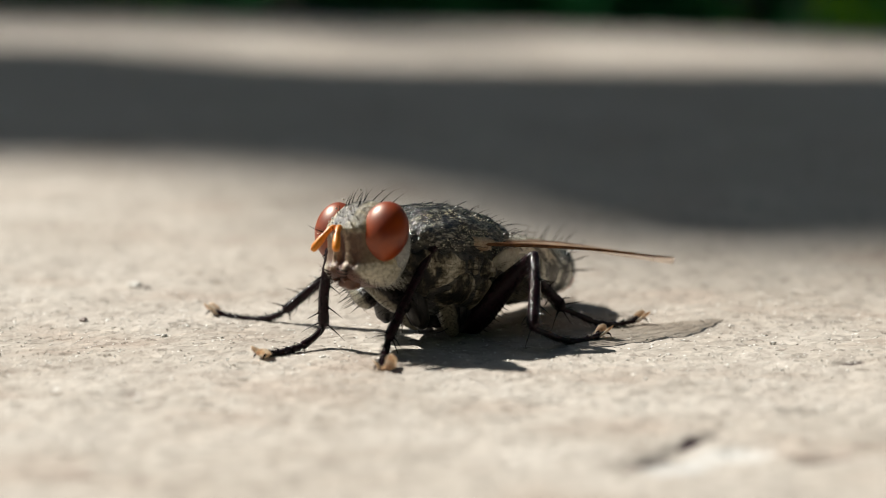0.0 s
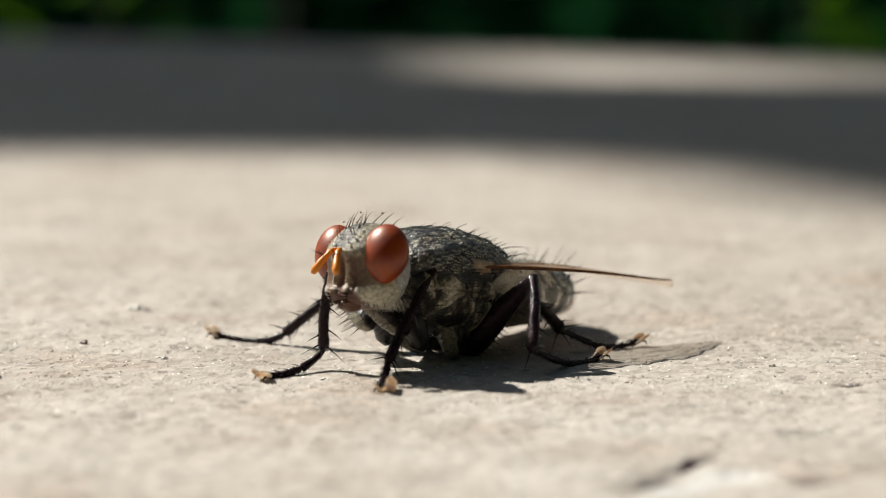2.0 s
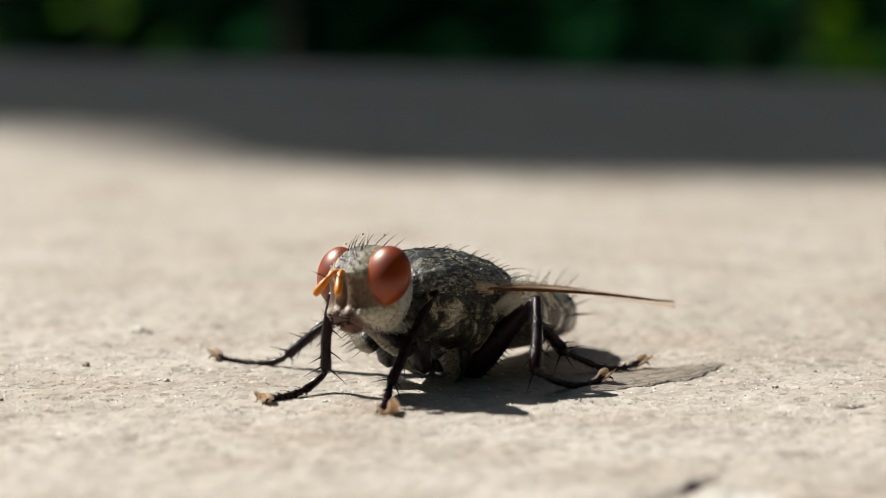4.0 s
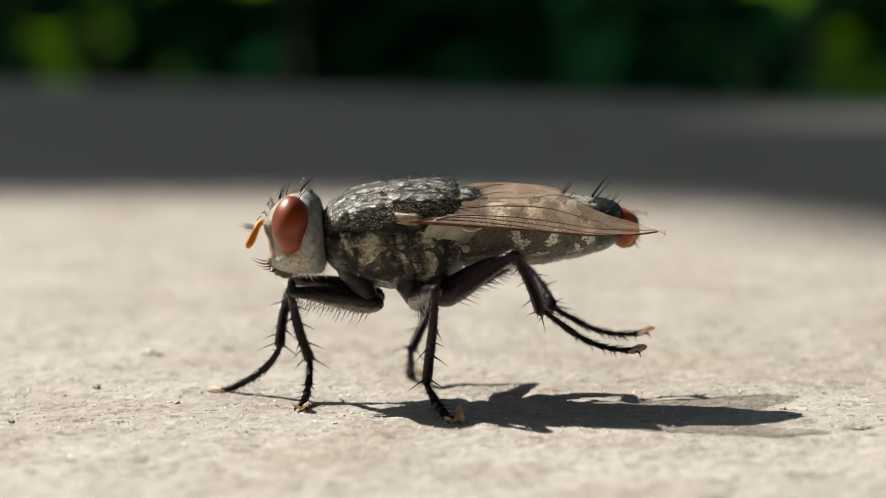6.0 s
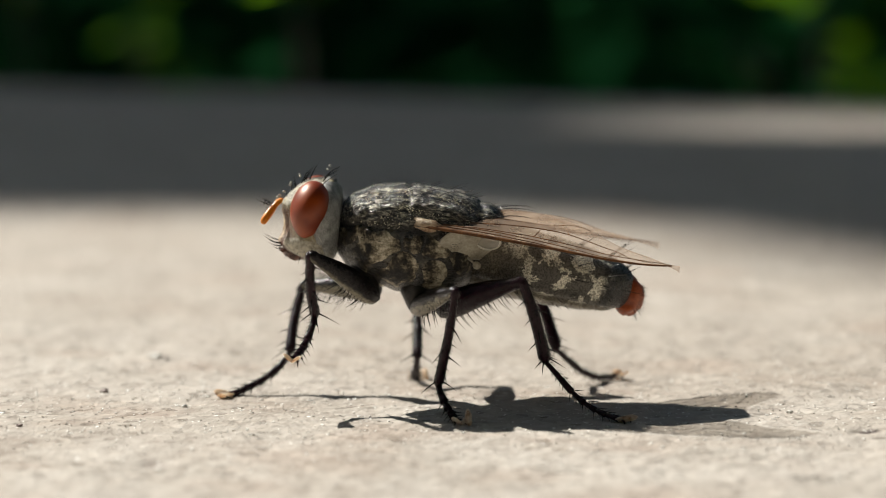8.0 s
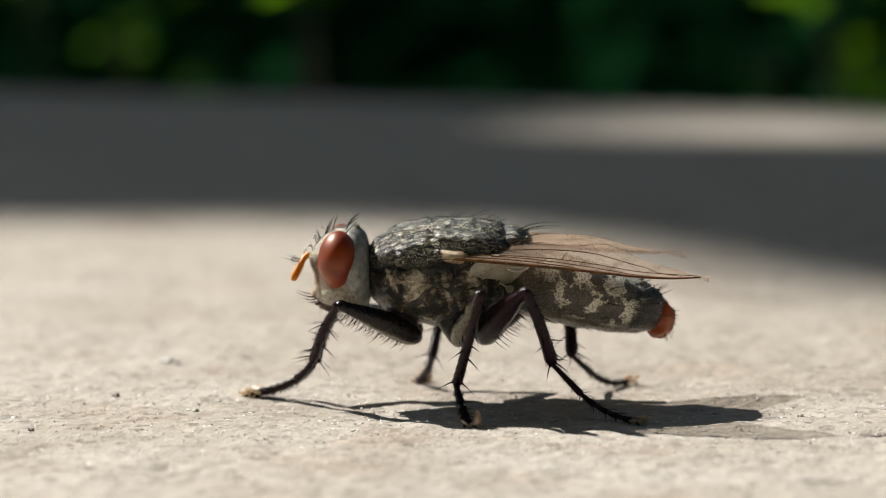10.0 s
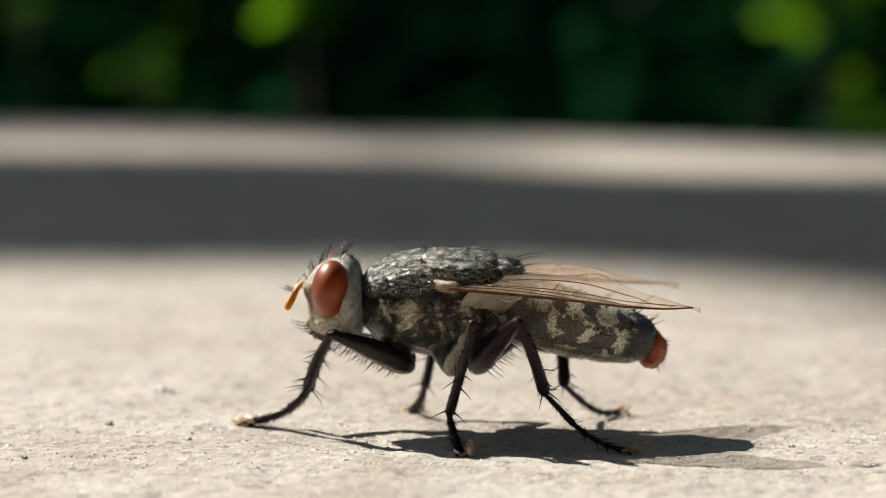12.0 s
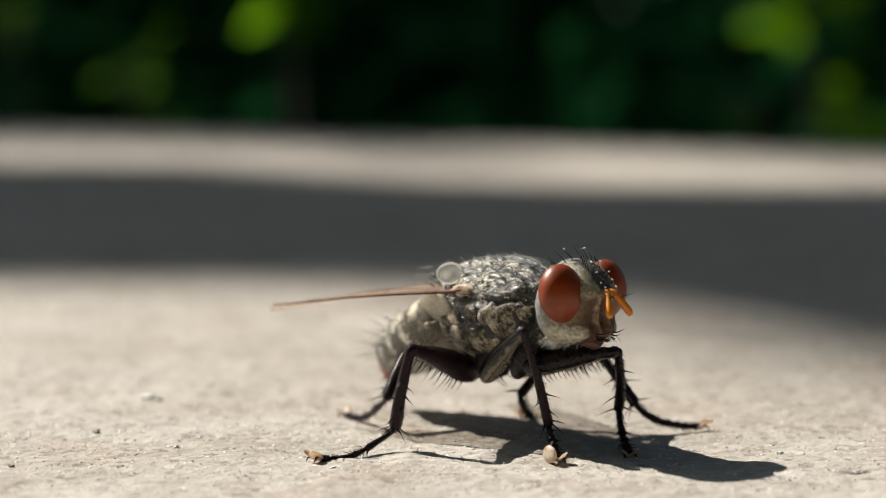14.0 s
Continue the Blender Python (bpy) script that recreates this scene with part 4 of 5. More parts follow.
            w = 0.80 + 0.55 * x / 0.55
            p = Vector((x, side * w * math.cos(a), 0.12 + 0.92 * w * math.sin(a)))
            pale.hair(p, (-0.35, side * math.cos(a) * 0.5, math.sin(a) * 0.6 - 0.3), rng.uniform(0.10, 0.24), 0.006, (-0.2, 0, -0.2), 3)
        for k in range(160):
            p = Vector((rng.uniform(0.10, 1.0), side * rng.uniform(0.55, 1.12), rng.uniform(-0.98, -0.70)))
            pale.hair(p, (-0.35, side * 0.4, -0.7), rng.uniform(0.08, 0.20), 0.006, (-0.3, 0, -0.1), 2)
        for k in range(26):
            b.hair((rng.uniform(0.5, 1.45), side * rng.uniform(0.55, 0.95), rng.uniform(-0.95, -0.75)), (0.2, side * 0.5, -0.8), rng.uniform(0.10, 0.20), 0.008, (0, 0, -0.2), 2)
        for x, y, z in ((0.50, 0.42, 1.62), (1.50, 0.26, 1.05), (1.70, 0.24, 0.80), (1.80, 0.22, 0.66), (1.30, 0.22, 1.28)):
            specks.blob((x + rng.uniform(-0.05, 0.05), side * y, z + rng.uniform(-0.04, 0.04)), (0.035, 0.03, 0.03), wobble=0.5, seed=x, rings=5, sides=6)
    tagged(part("bristles", b.mesh("head_bristles", BRISTLE), head), kind="stuff")
    tagged(part("beard", pale.mesh("head_beard", PALE_HAIR), head, "pale hairs on the cheeks"), kind="stuff")
    tagged(part("pollen_specks", specks.mesh("pollen_specks", PALE_HAIR), head, "white dust specks caught on the bristles"), kind="stuff")
    return head


def abdomen_part(fly):
    """The abdomen, in its own space: the waist at the origin, the tail towards -x."""
    s = Shape().loft(smooth_stations([(0.35, 0.15, 0.75, 0.70, 0.72), (0.0, 0.08, 1.05, 0.94, 0.96), (-0.9, 0.02, 1.30, 1.00, 1.02), (-1.9, 0.0, 1.32, 0.97, 0.97), (-3.0, 0.0, 1.16, 0.88, 0.88),
                                      (-3.9, 0.0, 0.90, 0.76, 0.74), (-4.38, 0.0, 0.62, 0.56, 0.54), (-4.56, -0.02, 0.3, 0.3, 0.3)], 12), 64, 2.15)
    for k, v in enumerate(s.v):
        step = 0.0
        for edge in (-0.75, -1.75, -2.75, -3.62):
            # each ring overlaps the next one
            step += 0.030 * ramp_between(v.x, edge, edge + 0.5) * ramp_between(edge + 0.9 - v.x, 0.0, 0.4) - 0.022 * math.exp(-((v.x - edge + 0.03) / 0.035) ** 2)
        belly = 0.07 * math.exp(-((v.z + 0.62) / 0.06) ** 2)
        k2 = 1 + step - belly + 0.012 * noise.noise(v * 1.3) + 0.006 * noise.noise(v * 6)
        s.v[k] = Vector((v.x, v.y * k2, v.z * k2))
    abdomen = part("abdomen", s.mesh("abdomen", ABDOMEN), fly, "grey and black checkered abdomen", Matrix.Translation(ABDOMEN_AT))
    tail = Shape().blob((-4.50, 0, -0.16), (0.46, 0.50, 0.56), wobble=0.14, seed=4, rings=18, sides=26)
    tail.blob((-4.62, 0, -0.42), (0.24, 0.26, 0.30), wobble=0.2, seed=6, rings=12, sides=16)
    part("tail_tip", tail.mesh("tail_tip", TAIL), abdomen, "red-brown tail tip")
    rng = random.Random(12)
    b = Shape()
    for k in range(760):
        x, a = rng.uniform(-4.2, 0.0), rng.uniform(0, 2 * math.pi)
        w = math.sqrt(max(0.04, 1 - ((x + 1.6) / 3.1) ** 2))
        p = Vector((x, 1.33 * w * math.cos(a), 0.98 * w * math.sin(a)))
        b.hair(p * 0.99, (-0.85, math.cos(a) * 0.45, math.sin(a) * 0.45), rng.uniform(0.09, 0.20), 0.009, (-0.2, 0, 0), 2)
    for x, count, long in ((-2.85, 8, 0.55), (-3.7, 10, 0.80), (-4.25, 8, 0.62)):
        for k in range(count):
            a = math.pi * (0.02 + 0.96 * k / (count - 1))
            w = math.sqrt(max(0.04, 1 - ((x + 1.6) / 3.1) ** 2))
            p = Vector((x, 1.30 * w * math.cos(a), 0.96 * w * math.sin(a)))
            b.hair(p * 0.98, (-0.55, math.cos(a) * 0.6, math.sin(a) * 0.85), long * rng.uniform(0.7, 1.1), 0.026, (-0.2, 0, 0.05), 4)
    for k in range(110):
        d = Vector((-1, rng.uniform(-0.9, 0.9), rng.uniform(-1.0, 0.8))).normalized()
        b.hair(Vector((-4.42 + d.x * 0.40, d.y * 0.48, -0.18 + d.z * 0.54)), d, rng.uniform(0.14, 0.34), 0.008, (0, 0, -0.2), 2)
    tagged(part("bristles", b.mesh("abdomen_bristles", BRISTLE), abdomen), kind="stuff")
    return abdomen


def wing_edge(t):
    """Leading and trailing edge of the wing at t along its length: the offsets to the outside and to the inside."""
    lead = 0.30 + 0.30 * math.sin(min(1, t * 1.15) * math.pi * 0.62) - 0.85 * max(0, t - 0.70) ** 1.6 * 3.2
    trail = 0.16 + 2.0 * math.sin(math.pi * min(1, 0.10 + 0.90 * t) ** 0.85) ** 0.75 * (1 - 0.25 * t) * (1 - 0.42 * ramp_between(t, 0.50, 0.82))
    if t > 0.84:
        shrink = max(0.0, 1 - ((t - 0.84) / 0.16) ** 2) ** 0.5
        mid = (lead - trail) / 2
        lead, trail = mid + (lead - mid) * shrink, -(mid - (mid + trail) * shrink)
    return lead, trail


def wing_part(fly, side):
    """A wing along -x from its hinge; +y is the leading edge for the left one."""
    length, cols, rows = 7.1, 12, 44
    s = Shape()
    for i in range(rows + 1):
        t = 1 - (1 - i / rows) ** 1.7
        lead, trail = wing_edge(t)
        for j in range(cols + 1):
            u = j / cols
            y = lead + (-trail - lead) * u
            z = 0.05 * math.sin(u * 14 + t * 3) * math.sin(math.pi * t) * (0.4 + u) - 0.22 * u * u + 0.10 * math.sin(math.pi * t)
            s.v.append(Vector((-length * t, side * y, z)))
    n = cols + 1
    for i in range(rows):
        for j in range(cols):
            a = i * n + j
            s.f.append((a, a + 1, a + n + 1, a + n))
    wing = part("wing", s.mesh("wing", WING), fly, "translucent brownish wing with dark veins")

    def on_wing(t, u):
        lead, trail = wing_edge(t)
        z = 0.05 * math.sin(u * 14 + t * 3) * math.sin(math.pi * t) * (0.4 + u) - 0.22 * u * u + 0.10 * math.sin(math.pi * t)
        return Vector((-length * t, side * (lead + (-trail - lead) * u), z))

    for pts, r in (([(0.0, 0.0), (0.2, 0.0), (0.4, 0.0), (0.6, 0.0), (0.8, 0.0), (0.97, 0.0)], 0.058), ([(0.0, 0.08), (0.25, 0.09), (0.45, 0.06), (0.6, 0.0)], 0.022),
                   ([(0.02, 0.15), (0.3, 0.17), (0.6, 0.13), (0.85, 0.05)], 0.023), ([(0.15, 0.2), (0.4, 0.26), (0.7, 0.25), (0.96, 0.3)], 0.020),
                   ([(0.02, 0.3), (0.3, 0.42), (0.55, 0.5), (0.74, 0.5), (0.80, 0.3), (0.9, 0.2)], 0.019), ([(0.02, 0.4), (0.25, 0.6), (0.45, 0.72), (0.62, 0.95)], 0.018),
                   ([(0.02, 0.55), (0.15, 0.75), (0.28, 0.95)], 0.016), ([(0.42, 0.25), (0.44, 0.5)], 0.016), ([(0.55, 0.5), (0.52, 0.76)], 0.016)):
        fine = []
        for k in range(len(pts) - 1):
            for m in range(5):
                q = m / 5
                fine.append(on_wing(pts[k][0] + (pts[k + 1][0] - pts[k][0]) * q, pts[k][1] + (pts[k + 1][1] - pts[k][1]) * q))
        fine.append(on_wing(*pts[-1]))
        part("vein", Shape().tube(fine, [r * (1 - 0.6 * k / len(fine)) for k in range(len(fine))], 6).mesh("vein", VEIN), wing)
    hinge = Shape().blob((0.02, side * 0.16, 0.0), (0.46, 0.22, 0.17), wobble=0.4, seed=side)
    hinge.blob((0.02, side * -0.02, -0.24), (0.24, 0.20, 0.30), wobble=0.4, seed=side + 3)
    part("hinge", hinge.mesh("wing_hinge", HINGE), wing, "tan and brown wing root")
    return wing


def calypter_part(fly, side):
    s = Shape().blob((-0.42, side * 0.02, 0.08), (0.92, 0.11, 0.46), Euler((side * -0.35, 0, side * 0.25)).to_matrix(), wobble=0.12, seed=side)
    ob = part("calypter", s.mesh("calypter", SCALE_WHITE), fly, "pale scale below the wing base", pose(-1.15, side * 1.28, 0.02))
    knob = Shape().tube([(-0.35, side * 0.0, -0.30), (-0.55, side * 0.18, -0.42)], 0.03, 6).blob((-0.62, side * 0.22, -0.46), (0.12, 0.10, 0.11))
    part("haltere", knob.mesh("haltere", SCALE_WHITE), ob)
    # the clear lobe is folded behind the scale on one side and stands up on the other
    at, size, lean = ((-0.88, 0.14, 0.20), (0.34, 0.06, 0.19), 0.0) if side > 0 else ((0.14, 0.04, 1.02), (0.42, 0.045, 0.31), -0.35)
    turn = Euler((lean, 0.10, side * -0.25)).to_matrix()
    lobe = Shape().blob(at, size, turn, wobble=0.1, seed=side + 5, rings=14, sides=18)
    lobe = part("lobe", lobe.mesh("wing_lobe", CLEAR), ob, "clear glassy wing lobe")
    rim = [Vector(at) + turn @ Vector((size[0] * math.cos(a), 0, size[2] * math.sin(a))) for a in (2 * math.pi * k / 28 for k in range(27))]
    part("rim", Shape().tube(rim, 0.030, 6).mesh("lobe_rim", PALE_HAIR), lobe)
    return ob


def leg_parts(fly, key, side):
    """Femur, tibia and tarsus, each along x in its own space."""
    lf, lt, la = LENGTHS[key]
    rng = random.Random(ord(key) + side)
    fat = {"F": 0.33, "M": 0.30, "H": 0.365}[key]
    fe = Shape().tube([(lf * t, 0, 0.06 * math.sin(math.pi * t)) for t in (-0.08, -0.06, -0.02, 0.06, 0.2, 0.4, 0.6, 0.8, 0.90, 0.96, 1.0, 1.03)],
                      [0.05, 0.13, fat * 0.70, fat * 0.95, fat * 1.08, fat, fat * 0.82, fat * 0.60, fat * 0.48, 0.17, 0.15, 0.07], 20)
    for k, v in enumerate(fe.v):
        fe.v[k] = v + Vector((0, 0.02 * noise.noise(v * 5), 0.02 * noise.noise(v * 5 + Vector((3, 1, 2)))))
    femur = part("femur", fe.mesh("femur", {"F": CHITIN_SILVER, "M": CHITIN_SILVER, "H": CHITIN}[key]), fly)
    hairs = Shape()
    for k in range(17):
        t = 0.10 + 0.80 * k / 16
        hairs.hair((lf * t, side * rng.uniform(-0.08, 0.12), -fat * (1.0 - 0.45 * t)), (0.1, rng.uniform(-0.2, 0.2), -1), rng.uniform(0.30, 0.52), 0.018, (0.25, 0, 0), 3)
        hairs.hair((lf * t, side * fat * 0.75, -fat * 0.55), (0.2, side, -0.6), rng.uniform(0.16, 0.30), 0.013, (0.2, 0, 0), 2)
    for k in range(190):
        t, a = rng.uniform(0.05, 0.95), rng.uniform(0, 6.28)
        r = fat * (1 - 0.5 * t)
        hairs.hair((lf * t, r * math.cos(a), r * math.sin(a)), (0.8, math.cos(a), math.sin(a)), rng.uniform(0.06, 0.15), 0.008, (0.1, 0, 0), 2)
    tagged(part("bristles", hairs.mesh("femur_bristles", BRISTLE), femur), kind="stuff")
    # the shin is bowed and a little flattened, thicker on the hind legs
    slim = {"F": 1.0, "M": 0.95, "H": 1.22}[key]
    bow = lambda t: 0.07 * math.sin(math.pi * t)
    ti = Shape().tube([(lt * t, 0, bow(t)) for t in (-0.04, -0.02, 0.03, 0.08, 0.2, 0.35, 0.5, 0.65, 0.8, 0.92, 0.98, 1.02)],
                      [0.06, 0.12, 0.145, 0.115 * slim, 0.12 * slim, 0.13 * slim, 0.135 * slim, 0.14 * slim, 0.145 * slim, 0.155 * slim, 0.14, 0.07], 16)
    for k, v in enumerate(ti.v):
        ti.v[k] = v + Vector((0, 0.016 * noise.noise(v * 6), 0.016 * noise.noise(v * 6 + Vector((5, 1, 2)))))
    tibia = part("tibia", ti.mesh("tibia", CHITIN), fly)
    spines = Shape()
    for t, a, long in ((0.22, -1.7, 0.30), (0.35, 1.2, 0.38), (0.45, -1.4, 0.36), (0.60, 2.6, 0.40), (0.68, 0.3, 0.36), (0.74, -1.6, 0.40), (0.95, 1.6, 0.44), (0.97, -1.2, 0.50), (0.96, 2.9, 0.40), (0.96, 0.1, 0.40), (0.55, -0.4, 0.30), (0.82, 1.5, 0.32)):
        spines.hair((lt * t, 0.11 * math.cos(a), 0.11 * math.sin(a) + bow(t)), (0.55, math.cos(a), math.sin(a)), long * 1.25, 0.029, (0.1, 0, 0), 3)
    for k in range(220):
        t, a = rng.uniform(0.03, 0.98), rng.uniform(0, 6.28)
        spines.hair((lt * t, 0.12 * slim * math.cos(a), 0.12 * slim * math.sin(a) + bow(t)), (0.9, math.cos(a), math.sin(a)), rng.uniform(0.07, 0.15), 0.009, (0.1, 0, 0), 2)
    tagged(part("bristles", spines.mesh("tibia_bristles", BRISTLE), tibia), kind="stuff")
    dip, late, thin = {"F": (0.22, 0.8, 1.0), "M": (0.10, 0.8, 1.0), "H": (0.25, 1.25, 0.84)}[key]
    sag = lambda t: -dip * math.sin(math.pi * min(1.0, max(0.0, t)) ** late)
    cuts = [0.0, 0.42, 0.60, 0.74, 0.85, 1.0]
    ta = Shape()
    for a, b in zip(cuts[:-1], cuts[1:]):
        k = thin * (1 - 0.12 * a)
        ta.tube([(la * (a + (b - a) * t), 0, sag(a + (b - a) * t)) for t in (-0.03, 0.02, 0.15, 0.5, 0.80, 0.95, 1.02)], [0.045, 0.07 * k, 0.085 * k, 0.092 * k, 0.112 * k, 0.118 * k, 0.05], 12)
    tarsus = part("tarsus", ta.mesh("tarsus", CHITIN), fly)
    brush = Shape()
    for k in range(210):
        t, a = rng.uniform(0.02, 0.98), rng.uniform(0, 6.28)
        brush.hair((la * t, 0.085 * math.cos(a), 0.085 * math.sin(a) + sag(t)), (0.8, math.cos(a), math.sin(a)), rng.uniform(0.07, 0.16), 0.009, (0.1, 0, 0), 2)
    for cut in cuts[1:5]:
        for a in (0.5, 2.6, -0.6, -2.5):
            brush.hair((la * cut, 0.10 * math.cos(a), 0.10 * math.sin(a) + sag(cut)), (0.7, math.cos(a), math.sin(a)), 0.24, 0.018, (0.1, 0, 0), 3)
    tagged(part("bristles", brush.mesh("tarsus_bristles", BRISTLE), tarsus), kind="stuff")
    for s2 in (1, -1):
        pad = Shape().blob((la + 0.17, s2 * 0.11, 0.13), (0.28, 0.16 * thin, 0.04), Euler((s2 * 0.5, -0.75, s2 * 0.30)).to_matrix(), wobble=0.2, seed=s2, rings=12, sides=16)
        part("foot_pad", pad.mesh("foot_pad", PAD), tarsus, "amber foot pad")
        part("claw", Shape().tube([(la - 0.02, s2 * 0.06, 0.04), (la + 0.13, s2 * 0.12, 0.11), (la + 0.26, s2 * 0.17, 0.08), (la + 0.33, s2 * 0.19, -0.01)],
                                  [0.045, 0.038, 0.024, 0.006], 8).mesh("claw", CHITIN), tarsus)
    if key == "M":
        pad = Shape().blob((la + 0.12, side * 0.24, 0.20), (0.35, 0.09, 0.24), Euler((side * 0.25, -0.35, side * -0.35)).to_matrix(), wobble=0.2, seed=3.3, rings=14, sides=18)
        part("foot_pad", pad.mesh("foot_pad", PAD), tarsus, "amber foot pad")
    return femur, tibia, tarsus


def fly_thing():
    fly = new("fly")
    fly.scale = (MM, MM, MM)
    tagged(fly, "grey flesh fly with red-brown eyes on a sunlit slab", "fly")
    parts = {"thorax": thorax_part(fly), "head": head_part(fly), "abdomen": abdomen_part(fly)}
    for side, letter in ((1, "L"), (-1, "R")):
        parts["wing" + letter] = wing_part(fly, side)
        calypter_part(fly, side)
        for key in "FMH":
            parts[key + letter] = leg_parts(fly, key, side)
    return fly, parts


# ---- build the place ----
slab()
plinth()
ground()
shrub("shrub", (-0.55, 1.25, -0.62), 0.95, 0.5, 4200, 1, 0.036, 0.03)
shrub("shrub", (0.05, 1.45, -0.62), 0.95, 0.5, 4200, 2, 0.036, 0.01)
shrub("shrub", (0.60, 1.30, -0.62), 0.95, 0.5, 4200, 3, 0.036, 0.04)
for x, seed in ((-1.1, 11), (-0.55, 12), (0.0, 13), (0.55, 14), (1.1, 15)):
    shrub("shrub", (x, 2.25, -0.62), 1.5, 0.75, 4500, seed, 0.07, 0.0)
# unseen shrubs, added to close off the sky on the near side
for x, y, seed in ((-0.95, -1.05, 31), (0.0, -1.35, 32), (0.95, -1.05, 33), (1.65, 0.1, 34)):
    shrub("shrub", (x, y, -0.62), 2.3, 1.0, 2100, seed, 0.19, 0.0, "shrubs on the near side of the slab", LEAF_BROAD)
shrub("shrub", (-0.15, 1.05, -0.62), 0.62, 0.4, 3200, 4, 0.030, 0.03)
shrub("shrub", (0.35, 1.02, -0.62), 0.62, 0.4, 3200, 5, 0.030, 0.03)
for place, leaves, size, spread, seed, leaf in (((-0.0505, 0.640, 0.031), 34, 0.017, 0.010, 1, LEAF_SUNLIT), ((-0.142, 0.640, 0.022), 4, 0.010, 0.006, 3, LEAF_SHADED), ((-0.0876, 0.640, -0.011), 3, 0.009, 0.004, 2, LEAF_SHADED),
                                                ((0.1225, 0.640, 0.032), 18, 0.017, 0.018, 4, LEAF_SUNLIT), ((0.1395, 0.640, -0.009), 6, 0.014, 0.009, 5, LEAF_SUNLIT)):
    sprig(place, leaves, size, spread, seed, leaf)
SWAYING = sprig((-0.1035, 0.640, 0.0010), 8, 0.010, 0.010, 6, LEAF_SHADED)
# added bright shoot; its leaning stands in for sun that moves over the leaves
BOWING = sprig((-0.128, 0.640, -0.009), 14, 0.011, 0.007, 9)
PLANT, LOW_LEAF, HIGH_LEAF = shade_plant()
shade_tree()
glints_and_grains()
FLY, PARTS = fly_thing()

# ---- movement ----
CROUCH = dict(reach=(0.55, 0, 0.28), body=(0.14, -0.60, 2.13), turn=(226, -9, 0), head=(0, 0, 6), tail=2, swing=9, wings=(13, 0.5, -5), legs={
    "FL": (-3.50, -2.50, 2.60, -2.90, -2.51, 0.54, -4.36, -4.09, 0.06),
    "FR": (-2.72, 0.77, 1.49, -4.20, 0.92, 0.34, -6.53, 1.85, 0.06),
    "ML": (-0.28, -2.80, 2.50, -1.13, -3.70, 0.42, -1.25, -5.20, 0.06),
    "MR": (-2.42, 1.01, 1.75, -0.19, 0.09, 0.15, 0.51, 1.64, 0.06),
    "HL": (2.86, -1.50, 2.31, 2.74, -3.10, 0.62, 4.60, -1.35, 0.10),
    "HR": (2.85, 1.51, 1.60, 3.71, -0.45, 0.68, 5.97, 1.03, 0.06)})
TALL = dict(reach=(-0.4, 0, -0.25), body=(-1.15, 0.10, 4.66), turn=(180, 5, 0), head=(0, 0, 0), tail=0, wings=(11, -7, -28), legs={
    "FL": (-4.19, -0.18, 3.05, -3.75, 0.11, 0.98, -3.86, -1.80, 0.06),
    "FR": (-4.39, 0.95, 3.18, -4.61, -0.09, 1.41, -6.22, 0.38, 0.06),
    "ML": (-0.17, -3.20, 3.55, -0.43, -2.25, 0.76, 0.20, -3.62, 0.06),
    "MR": (-0.30, 2.45, 2.60, -0.92, 1.70, 0.99, -0.94, 2.83, 0.06),
    "HL": (1.89, -2.15, 4.28, 2.82, -0.84, 2.43, 5.25, -1.01, 1.19),
    "HR": (2.05, 2.42, 3.72, 2.83, 0.47, 2.44, 5.29, 1.07, 1.54)})
REAR = dict(reach=(-0.2, 0, -0.1), body=(-0.94, 0.20, 4.62), turn=(180, -6, 0), head=(0, 0, 0), tail=-8, wings=(13, -2.5, -19), legs={
    "FL": (-3.53, -1.79, 4.49, -3.74, -0.79, 2.52, -4.18, -2.60, 1.65),
    "FR": (-4.26, 2.20, 3.00, -4.61, 1.14, 1.17, -6.25, 0.23, 0.06),
    "ML": (0.17, -2.92, 3.55, -0.30, -2.05, 0.78, 0.21, -3.48, 0.06),
    "MR": (-0.90, 2.60, 3.50, -0.93, 1.80, 0.88, -1.00, 3.11, 0.06),
    "HL": (2.01, -2.21, 3.66, 2.67, -1.88, 1.38, 4.59, -3.24, 0.06),
    "HR": (1.60, 2.40, 4.00, 3.14, 1.41, 1.17, 4.94, 3.10, 0.06)})
STAND = dict(reach=(-0.3, 0, -0.15), body=(-0.39, 0.30, 3.79), turn=(180, 3, 0), head=(0, 0, 0), tail=-17, wings=(13, -6.5, -19), legs={
    "FL": (-3.47, -1.18, 2.99, -4.15, -0.21, 1.30, -5.68, 0.73, 0.21),
    "FR": (-3.59, 1.80, 2.58, -4.14, 0.42, 1.14, -5.95, 0.97, 0.06),
    "ML": (0.59, -2.54, 3.54, -0.09, -1.69, 0.82, 0.22, -3.15, 0.06),
    "MR": (0.10, 2.60, 3.50, -0.82, 2.00, 0.95, -1.19, 3.29, 0.06),
    "HL": (1.77, -2.55, 3.59, 2.57, -1.83, 1.41, 4.64, -2.77, 0.06),
    "HR": (1.80, 2.20, 3.60, 3.26, 1.11, 1.16, 4.98, 2.88, 0.06)})
